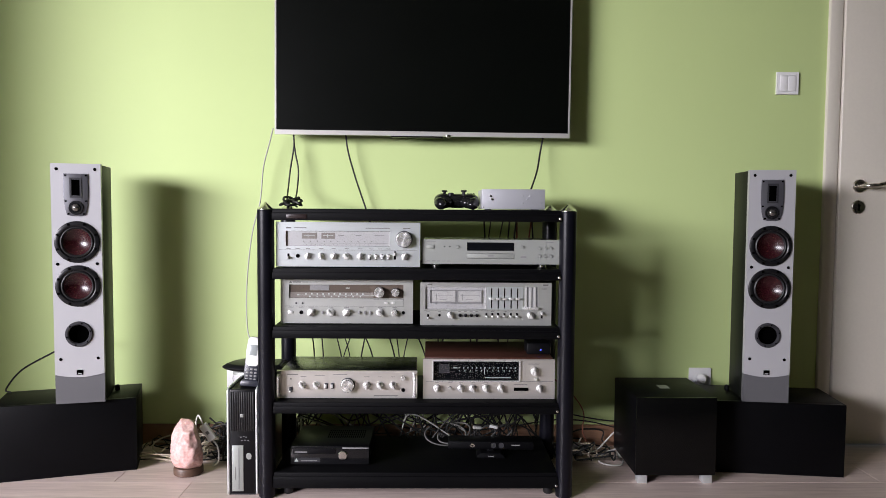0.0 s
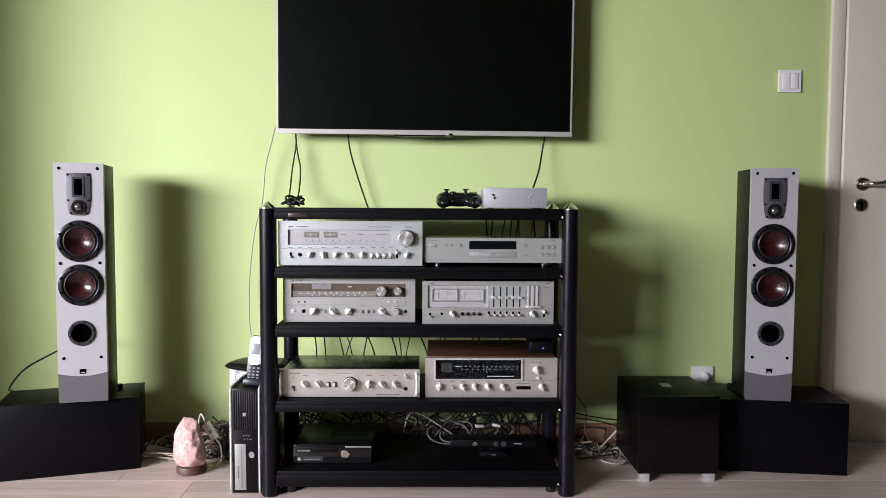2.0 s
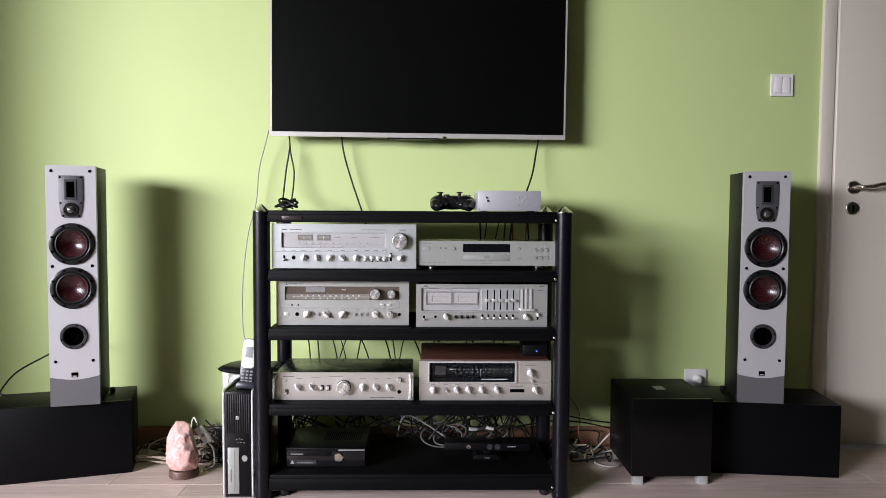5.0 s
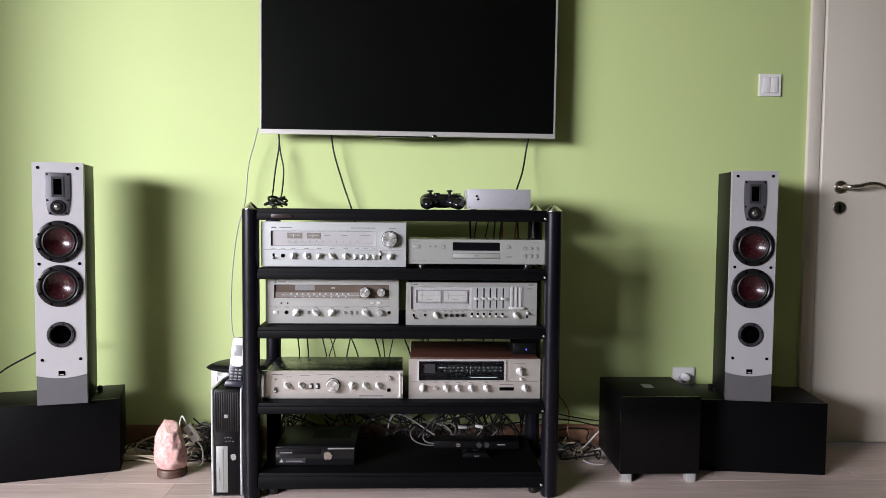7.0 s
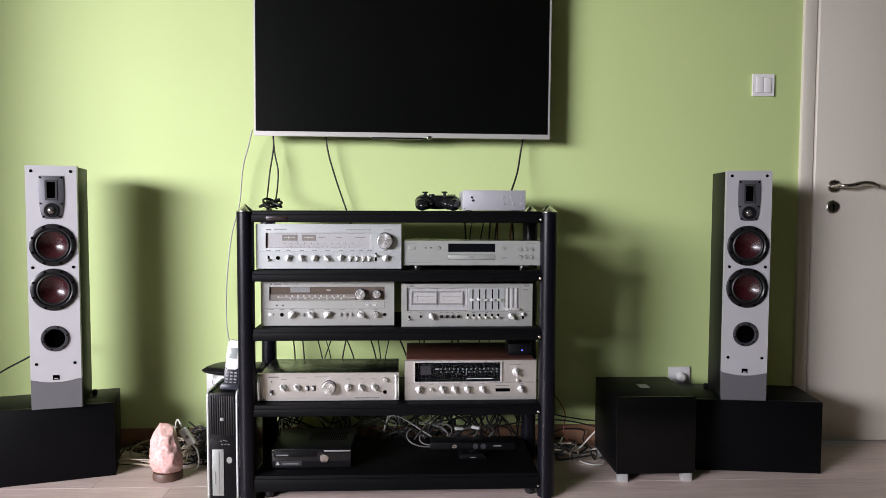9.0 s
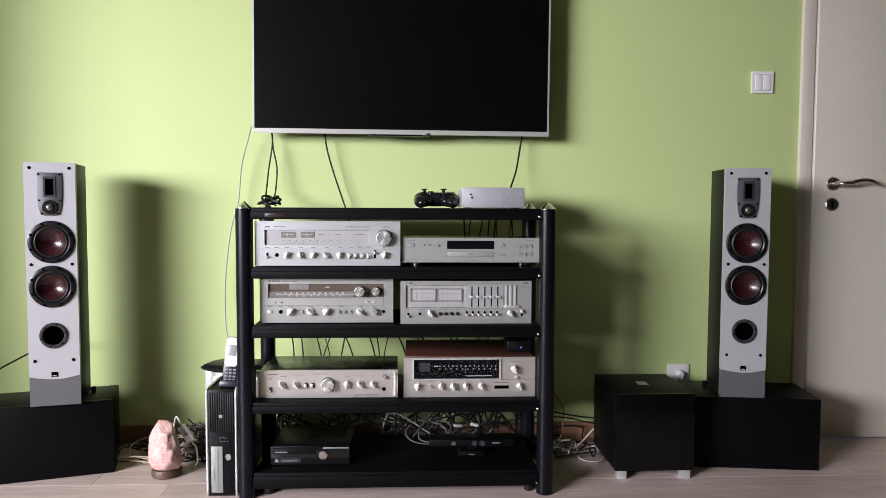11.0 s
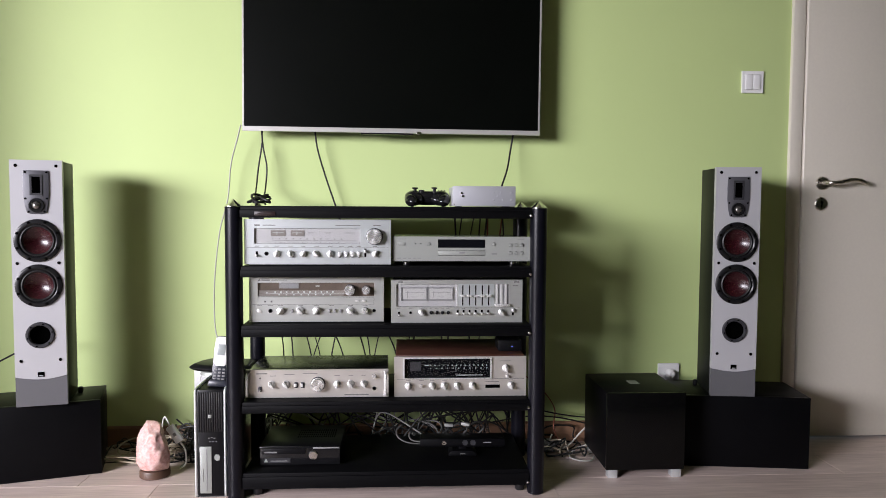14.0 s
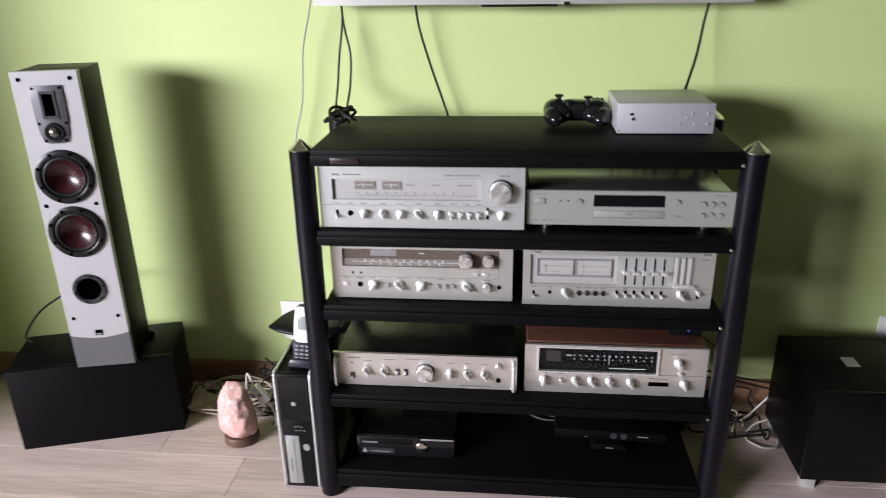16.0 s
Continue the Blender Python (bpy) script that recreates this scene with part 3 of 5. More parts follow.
# DVD player on silver feet
f = Face("disc_player", "slim silver disc player with a dark display", "disc player", 0.131, 0.566, 2.255, 0.7245, 0.815, SILVERP, LIDM, 0.25,
         [(0.327, 0.669, 0.545, 0.886), (0.327, 0.669, 0.22, 0.44)], foot=0.0135, lower=0.003)
f.panel("display", 0.3275, 0.6685, 0.55, 0.882, DIALK, 0.0015, 0.003, label="dark glossy display window")
tray = f.panel("disc_tray", 0.3285, 0.6675, 0.233, 0.432, SILVERP, -0.0015, 0.008, bevel=0.001)
f.bars([(0.48, 0.52, 0.35, 0.006)], MIDG, -0.0021, "emblem", tray)
f.bars([(0.04, 0.10, 0.90, 0.002), (0.035, 0.06, 0.12, 0.0035), (0.075, 0.10, 0.12, 0.003), (0.11, 0.135, 0.12, 0.003), (0.145, 0.17, 0.12, 0.0025),
        (0.18, 0.205, 0.12, 0.0025), (0.46, 0.54, 0.09, 0.0015), (0.90, 0.95, 0.90, 0.002), (0.715, 0.755, 0.30, 0.005)], MIDG)
f.button(0.064, 0.70, 0.024, 0.012, SILVERP, 0.002)
for u, v in ((0.851, 0.66), (0.893, 0.66), (0.934, 0.66), (0.851, 0.34), (0.893, 0.34), (0.934, 0.34), (0.26, 0.70), (0.73, 0.70)):
    f.knob(u, v, 0.0052, 0.0035, SILVERP, skirt=True)
for u in (0.165, 0.203):
    f.button(u, 0.71, 0.004, 0.004, GREYP, 0.001)
for u in (0.105, 0.875):
    part("front_foot", lathe([(0.0001, 0), (0.012, 0), (0.013, 0.002), (0.013, 0.010), (0.011, 0.0128), (0.0001, 0.0128)], (f.x(u), 0.016, 0), "z", 20), CHROME, f.ob, "shiny silver front foot")

# second receiver with the smoky dial
f = Face("stereo_receiver", "vintage silver receiver with a smoky brown tuning dial", "receiver", -0.312, 0.104, 2.262, 0.5435, 0.687, CHAMP, COVER, 0.27,
         [(0.063, 0.928, 0.568, 0.877)])
dial = f.panel("dial", 0.0635, 0.9275, 0.572, 0.873, DIALB, 0.006, 0.003)
f.panel("dial_band", 0.066, 0.70, 0.575, 0.70, METERD, 0.0042, 0.0016, dial)
f.panel("meter", 0.22, 0.365, 0.745, 0.865, MIDG, 0.004, 0.0018, dial, "pale grey signal meter")
f.dots(spread(0.19, 0.62, 11), 0.665, 0.0046, 0.0036, PALEINK, dial)
f.dots(spread(0.22, 0.60, 8), 0.605, 0.0038, 0.0036, PALEINK, dial)
f.dots([0.13, 0.73], 0.645, 0.0036, 0.0036, PALEINK, dial)
f.bars([(0.12, 0.74, 0.638, 0.0010), (0.49, 0.52, 0.80, 0.003)], PALEINK, 0.0034, "dial_print", dial)
f.panel("glass", 0.0633, 0.695, 0.57, 0.875, GLASS, 0.0012, 0.0015, dial)
f.knob(0.747, 0.715, 0.0165, 0.024, angle=60, y=0.004)
f.knob(0.869, 0.715, 0.0130, 0.022, angle=40, y=0.004)
lg = prism([(f.x(0.065), f.z(0.915)), (f.x(0.088), f.z(0.915)), (f.x(0.0765), f.z(0.97))], -0.0006, 0.0002)
part("emblem", lg, INK, f.ob)
f.bars([(0.092, 0.155, 0.935, 0.0035), (0.165, 0.21, 0.935, 0.002), (0.215, 0.28, 0.935, 0.0015), (0.025, 0.93, 0.39, 0.0007), (0.70, 0.928, 0.55, 0.0007), (0.926, 0.928, 0.47, 0.022)])
f.bars([(u - 0.018, u + 0.018, 0.365, 0.0015) for u in (0.076, 0.156, 0.232, 0.38, 0.498, 0.61, 0.751, 0.861)])
for u in (0.118, 0.165):
    f.button(u, 0.457, 0.005, 0.005, GREYP, 0.002)
for u in (0.80, 0.852):
    f.button(u, 0.47, 0.012, 0.006, KNOB, 0.003)
for u, a in zip((0.232, 0.38, 0.498, 0.751), (40, -45, 40, 130)):
    f.bar_knob(u, 0.247, 0.0118, 0.018, angle=a)
f.knob(0.861, 0.247, 0.0098, 0.016, angle=30)
f.button(0.076, 0.247, 0.015, 0.011, KNOB, 0.003)
f.jack(0.156, 0.247, 0.006)
for u in (0.318, 0.595, 0.637, 0.678):
    f.button(u, 0.247, 0.006, 0.010, MIDG, 0.006)
f.jack(0.928, 0.247, 0.005)

# amplifier with twin meters and equaliser sliders
f = Face("stereo_amplifier", "vintage silver amplifier with twin meters and equaliser sliders", "amplifier", 0.127, 0.542, 2.259, 0.5435, 0.679, CHAMP, COVER, 0.27,
         [(0.04, 0.502, 0.372, 0.897)], foot=0.0)
mp_ = f.panel("meter_panel", 0.041, 0.501, 0.376, 0.893, DIALS, 0.0065, 0.003, label="recessed grey panel round two meters")
for a, b in ((0.09, 0.263), (0.29, 0.463)):
    mt = f.panel("level_meter", a, b, 0.55, 0.795, METER, 0.0025, 0.0025, mp_, "white level meter")
    fb = None
    for q in ((a - 0.014, a, 0.51, 0.82), (b, b + 0.008, 0.51, 0.82), (a, b, 0.51, 0.548), (a, b, 0.797, 0.82)):
        fb = box(f.x(q[0]), f.x(q[1]), 0.002, 0.006, f.z(q[2]), f.z(q[3]), bm=fb)
    part("meter_frame", fb, MIDG, mt)
f.bars([(0.105, 0.25, 0.70, 0.0012), (0.305, 0.45, 0.70, 0.0012), (0.12, 0.125, 0.66, 0.02), (0.32, 0.325, 0.66, 0.02), (0.15, 0.20, 0.60, 0.0015), (0.35, 0.40, 0.60, 0.0015)], MIDG, 0.0019, "meter_scale", mp_)
f.panel("glass", 0.0405, 0.5015, 0.374, 0.895, GLASS, 0.0008, 0.0012, mp_)
eq = f.panel("equaliser_panel", 0.51, 0.785, 0.375, 0.90, ALU, -0.0012, 0.0015)
for u in (0.543, 0.594, 0.642, 0.692, 0.741):
    f.panel("slider_slot", u - 0.0045, u + 0.0045, 0.40, 0.87, HOLE, -0.0016, 0.0008, eq)
    f.panel("slider_knob", u - 0.017, u + 0.017, 0.605, 0.655, KNOB, -0.014, 0.0125, eq, bevel=0.0008)
vb = f.panel("volume_panel", 0.797, 0.895, 0.375, 0.90, MIDG, -0.0012, 0.0015)
for u in (0.805, 0.838, 0.872):
    f.panel("slider_rail", u - 0.009, u + 0.009, 0.40, 0.895, METER, -0.004, 0.0028, vb, bevel=0.0006)
f.panel("slider_bar", 0.788, 0.90, 0.385, 0.435, KNOB, -0.012, 0.0105, vb, bevel=0.001)
f.bars([(0.055, 0.09, 0.95, 0.0045), (0.935, 0.975, 0.95, 0.004), (0.925, 0.965, 0.86, 0.002), (0.03, 0.98, 0.345, 0.0006)])
f.bars([(u - 0.012, u + 0.012, 0.325, 0.0013) for u in (0.06, 0.147, 0.224, 0.30, 0.345, 0.388, 0.43, 0.55, 0.65, 0.836, 0.927)])
f.lever(0.06, 0.20, h=0.016)
f.jack(0.147, 0.235, 0.004)
f.bar_knob(0.233, 0.24, 0.0105, 0.018, angle=-25)
for u in (0.304, 0.347, 0.390, 0.433):
    f.knob(u, 0.235, 0.0052, 0.007, BLACKP)
for u in (0.505, 0.55, 0.595, 0.642, 0.69, 0.738):
    f.lever(u, 0.235, h=0.016)
    f.button(u, 0.215, 0.007, 0.006, KNOB, 0.012)
f.bar_knob(0.842, 0.24, 0.0108, 0.018, angle=-30)
f.lever(0.927, 0.25, True, h=0.022)
f.button(0.927, 0.30, 0.008, 0.008, KNOB, 0.008)

# low amplifier with front handles
f = Face("integrated_amplifier", "low silver amplifier with rack handles and a black cover", "amplifier", -0.327, 0.119, 2.268, 0.3045, 0.395, WARMALU, COVER, 0.245, foot=0.002)
for s in (-1, 1):
    part("rack_handle", tube([(s * (f.w / 2 - 0.008), -0.0002, 0.012), (s * (f.w / 2 - 0.008), -0.016, 0.0125), (s * (f.w / 2 - 0.008), -0.024, 0.02), (s * (f.w / 2 - 0.008), -0.024, 0.070),
                              (s * (f.w / 2 - 0.008), -0.016, 0.0775), (s * (f.w / 2 - 0.008), -0.0002, 0.078)], 0.0045, 10), KNOB, f.ob, "bowed silver rack handle")
    for v in (0.07, 0.93):
        f.button(0.5 + s * 0.47, v, 0.006, 0.006, KNOB, 0.002)
f.bars([(0.075, 0.15, 0.86, 0.003), (0.40, 0.50, 0.86, 0.0014), (0.27, 0.34, 0.83, 0.0014), (0.17, 0.21, 0.78, 0.0014), (0.62, 0.66, 0.78, 0.0014), (0.72, 0.75, 0.78, 0.0014), (0.81, 0.84, 0.78, 0.0014),
        (0.69, 0.86, 0.09, 0.0028)])
f.button(0.10, 0.31, 0.011, 0.017, GREYP, 0.004)
f.lever(0.10, 0.30, h=0.012)
f.button(0.10, 0.70, 0.004, 0.004, GREYP, 0.002)
for u, a in zip((0.183, 0.283, 0.640, 0.735, 0.828), (-35, -35, 10, -30, -25)):
    f.bar_knob(u, 0.47, 0.0112, 0.018, angle=a)
for u in (0.352, 0.397):
    f.button(u, 0.45, 0.011, 0.018, GREYP, 0.003)
    f.button(u - 0.004, 0.45, 0.007, 0.010, KNOB, 0.008)
f.knob(0.505, 0.48, 0.0215, 0.022, angle=140)
f.knob(0.90, 0.75, 0.0068, 0.014)
f.jack(0.90, 0.30, 0.006)

# receiver in a walnut case
f = Face("stereo_receiver", "vintage receiver in a walnut case with black dial", "receiver", 0.137, 0.559, 2.272, 0.3045, 0.432, WARMALU, WALNUT, 0.29,
         [(0.073, 0.73, 0.457, 0.965)], foot=0.0, lower=-0.003)
dial = f.panel("dial", 0.0735, 0.7295, 0.46, 0.962, DIALK, 0.0055, 0.003, label="black tuning dial with pale figures")
fb = None
for a, b, c, d in ((0.066, 0.078, 0.45, 0.97), (0.725, 0.737, 0.45, 0.97), (0.078, 0.725, 0.445, 0.465), (0.078, 0.725, 0.955, 0.975)):
    fb = box(f.x(a), f.x(b), -0.005, 0.0, f.z(c), f.z(d), bm=fb)
part("dial_frame", fb, KNOB, f.ob)
f.dots(spread(0.275, 0.70, 14), 0.775, 0.0034, 0.0048, PALEINK, dial)
f.dots(spread(0.275, 0.70, 11), 0.70, 0.0032, 0.0048, PALEINK, dial)
f.bars([(0.465, 0.468, 0.70, 0.022), (0.47, 0.67, 0.525, 0.0022), (0.23, 0.26, 0.775, 0.003)], PALEINK, 0.0048, "dial_print", dial)
f.panel("meter", 0.12, 0.20, 0.64, 0.86, GREYP, 0.0045, 0.0012, dial)
f.panel("glass", 0.0732, 0.7298, 0.458, 0.963, GLASS, 0.0008, 0.0012, dial)
f.bars([(0.745, 0.985, 0.445, 0.0008), (0.02, 0.985, 0.435, 0.0006), (0.69, 0.79, 0.36, 0.0018), (0.80, 0.88, 0.885, 0.0014)])
f.bar_knob(0.845, 0.70, 0.0125, 0.020, angle=-10)
f.button(0.855, 0.50, 0.008, 0.008, KNOB, 0.010)
for u, a in zip((0.107, 0.288, 0.378, 0.476, 0.592, 0.884), (15, -15, -15, -10, -15, -10)):
    f.bar_knob(u, 0.27, 0.0112, 0.018, angle=a)
f.knob(0.205, 0.27, 0.0050, 0.010)
f.panel("tape_socket_strip", 0.69, 0.80, 0.205, 0.285, HOLE, -0.0012, 0.0015)
f.bars([(u - 0.016, u + 0.016, 0.405, 0.0014) for u in (0.107, 0.205, 0.288, 0.378, 0.476, 0.592, 0.884)])

# small black box with a blue light on the walnut receiver
b_ = thing("network_box", "small black box with a blue light on the receiver", "network box", (0.521, 2.328, 0.4365))
part("case", box(-0.045, 0.034, 0, 0.08, 0, 0.038, 0.005), BLACKP, b_)
part("led", box(-0.002, 0.002, -0.0012, 0.0008, 0.014, 0.018), BLUE, b_)

# silver box on the top shelf
d_ = thing("silver_dac", "small plain silver converter box on the rack top", "audio converter", (0.432, 2.382, SHELF_TOP + 0.0005))
part("case", box(-0.104, 0.104, 0.004, 0.20, 0.003, 0.067, 0.002), DACM, d_)
part("front_panel", box(-0.1045, 0.1045, 0.0, 0.0038, 0.002, 0.0685, 0.0012), DACM, d_)
for x, z in ((-0.075, 0.045), (-0.071, 0.035)):
    part("button", lathe([(0.0001, 0), (0.0035, 0), (0.0035, 0.003), (0.0001, 0.0036)], (x, -0.0001, z), seg=14), CHROME, d_)
for x, z in ((0.03, 0.047), (0.055, 0.047), (0.09, 0.047), (0.03, 0.023), (0.063, 0.023), (0.09, 0.023), (0.045, 0.036)):
    part("button", lathe([(0.0001, 0), (0.0028, 0), (0.0028, 0.002), (0.0001, 0.0026)], (x, -0.0001, z), seg=12), DACM, d_)
part("emblem", box(-0.101, -0.097, -0.0006, 0.0002, 0.006, 0.010), INK, d_)
for x in (-0.08, 0.08):
    for y in (0.02, 0.10):
        part("foot", lathe([(0.0001, 0), (0.008, 0), (0.008, 0.0035), (0.0001, 0.0035)], (x, y, -0.0003), "z", 12), RUBBER, d_)

# game controller on the top shelf
g = thing("game_controller", "glossy black game controller lying on the rack top", "game controller", (0.248, 2.495, SHELF_TOP + 0.0005))
body = blob((0.056, 0.038, 0.025), (0, 0.020, 0.030), power=0.8)
for s in (-1, 1):
    blob((0.031, 0.044, 0.024), (s * 0.045, 0.006, 0.030), rot=(16, s * 20, -s * 22), bm=body)
    blob((0.021, 0.034, 0.0205), (s * 0.056, -0.022, 0.0212), rot=(14, s * 8, -s * 16), bm=body)
part("shell", body, BLACKG, g)
for x, y in ((-0.042, 0.018), (0.024, -0.006)):
    part("thumbstick", lathe([(0.0001, 0.046), (0.006, 0.046), (0.0055, 0.061), (0.010, 0.062), (0.0108, 0.065), (0.009, 0.0665), (0.0001, 0.065)], (x, y, 0), "z", 18), BLACKP, g)
for s in (-1, 1):
    part("bumper", blob((0.022, 0.010, 0.008), (s * 0.036, 0.046, 0.040), rot=(0, 0, -s * 14)), BLACKG, g)
    part("trigger", blob((0.010, 0.014, 0.009), (s * 0.040, 0.052, 0.027)), BLACKP, g)
for x, y in ((0.05, 0.018), (0.06, 0.026), (0.04, 0.026), (0.05, 0.034)):
    part("button", blob((0.0045, 0.0045, 0.004), (x, y, 0.0535), u=10, v=8), GREYP, g)
part("direction_pad", lathe([(0.0001, 0.046), (0.010, 0.046), (0.010, 0.056), (0.008, 0.0575), (0.0001, 0.056)], (-0.02, -0.004, 0), "z", 18), BLACKP, g)

# game console on the lowest shelf
c_ = thing("game_console", "black slim game console lying on the lowest shelf", "game console", (-0.162, 2.283, 0.0812))
part("body", prism([(-0.125, 0.003), (0.125, 0.003), (0.128, 0.012), (0.123, 0.036), (0.128, 0.055), (0.126, 0.063), (-0.126, 0.063), (-0.128, 0.055), (-0.123, 0.036), (-0.128, 0.012)], 0.006, 0.225, 0.002), BLACKP, c_)
fp = part("front_panel", box(-0.126, 0.126, 0.0, 0.0055, 0.004, 0.062, 0.0015), BLACKG, c_)
part("top_strip", box(0.041, 0.125, -0.0012, 0.0004, 0.0555, 0.0605, 0.0005), MIDG, fp, "paler strip along the top edge")
part("disc_tray", box(-0.118, 0.018, -0.002, 0.0, 0.040, 0.0565, 0.0006), BLACKP, fp)
part("lettering", box(-0.112, -0.072, -0.0026, -0.0018, 0.0435, 0.048), MIDG, fp)
part("sticker", box(-0.114, -0.030, -0.0012, 0.0001, 0.012, 0.027), GREYP, fp, "dark grey sticker")
part("emblem", prism([(-0.113, 0.014), (-0.100, 0.014), (-0.1065, 0.026)], -0.002, -0.0011), PALEINK, fp)
part("sticker_print", box(-0.092, -0.040, -0.0018, -0.0011, 0.016, 0.019), MIDG, fp)
part("power_button", lathe([(0.0001, 0), (0.0155, 0), (0.0155, 0.002), (0.013, 0.004), (0.0001, 0.005)], (0.042, -0.0012, 0.034)), CHROME, c_, "round chrome power button")
vt = None
for i in range(18):
    for j in range(4):
        vt = box(-0.02 + i * 0.007, -0.0165 + i * 0.007, 0.09 + j * 0.022, 0.106 + j * 0.022, 0.0629, 0.0634, bm=vt)
tagged(part("vent", vt, HOLE, c_), kind="stuff")
for x in (-0.1, 0.1):
    for y in (0.03, 0.2):
        part("foot", lathe([(0.0001, 0), (0.008, 0), (0.008, 0.0035), (0.0001, 0.0035)], (x, y, 0), "z", 12), RUBBER, c_)

# camera sensor bar
k_ = thing("sensor_bar", "black camera sensor bar on a small foot", "sensor bar", (0.365, 2.385, 0.0812), rz=-2)
part("foot", prism([(-0.048, 0), (0.048, 0), (0.045, 0.008), (0.034, 0.017), (-0.034, 0.017), (-0.045, 0.008)], -0.032, 0.034, 0.002), STANDM, k_)
part("neck", box(-0.012, 0.012, -0.01, 0.012, 0.015, 0.03, 0.003), BLACKP, k_)
bar = part("bar", prism([(-0.141, 0.029), (0.141, 0.029), (0.144, 0.035), (0.141, 0.056), (-0.141, 0.056), (-0.144, 0.035)], -0.03, 0.035, 0.004), STANDM, k_)
for x, r in ((-0.062, 0.008), (0.008, 0.009), (0.034, 0.009)):
    part("lens", lathe([(0.0001, 0.0), (r, 0.0), (r, 0.0015), (r * 0.8, 0.001), (0.0001, 0.0022)], (x, -0.0301, 0.044), seg=18), CHROME if r < 0.0085 else GREYP, bar)
part("lettering", box(0.068, 0.095, -0.0308, -0.0299, 0.0435, 0.0465), MIDG, bar)
part("lettering", box(-0.009, 0.009, -0.0328, -0.0319, 0.006, 0.008), MIDG, k_)


# ---- television ----
tv = thing("television", "large black flat television with silver bezel on the wall", "television", (0.127, 2.635, 1.174), ry=0.32)
TW, TH = 1.072, 0.635
part("back_shell", box(-TW / 2 + 0.004, TW / 2 - 0.004, 0.0105, 0.035, 0.004, TH - 0.003, 0.004), BLACKP, tv)
part("bezel", plate(TW, TH, 0.010, [(-TW / 2 + 0.006, TW / 2 - 0.006, 0.0165, TH - 0.006)]), TVEDGE, tv, "thin silver bezel")
part("screen", box(-TW / 2 + 0.0065, TW / 2 - 0.0065, 0.0015, 0.009, 0.017, TH - 0.0065), SCREEN, tv, "black switched-off screen")
part("underside_strip", box(-0.115, 0.075, 0.0005, 0.020, -0.006, -0.0004, 0.002), BLACKG, tv)
part("logo_tab", prism([(0.088, -0.006), (0.100, -0.006), (0.102, 0.006), (0.086, 0.006)], -0.003, 0.006, 0.001), CHROME, tv)
part("wall_bracket", box(-0.25, 0.25, 0.0352, 0.1045, 0.16, 0.45, 0.003), BLACKP, tv)


# ---- loudspeakers ----
SP_W, SP_H, SP_D = 0.151, 0.798, 0.175


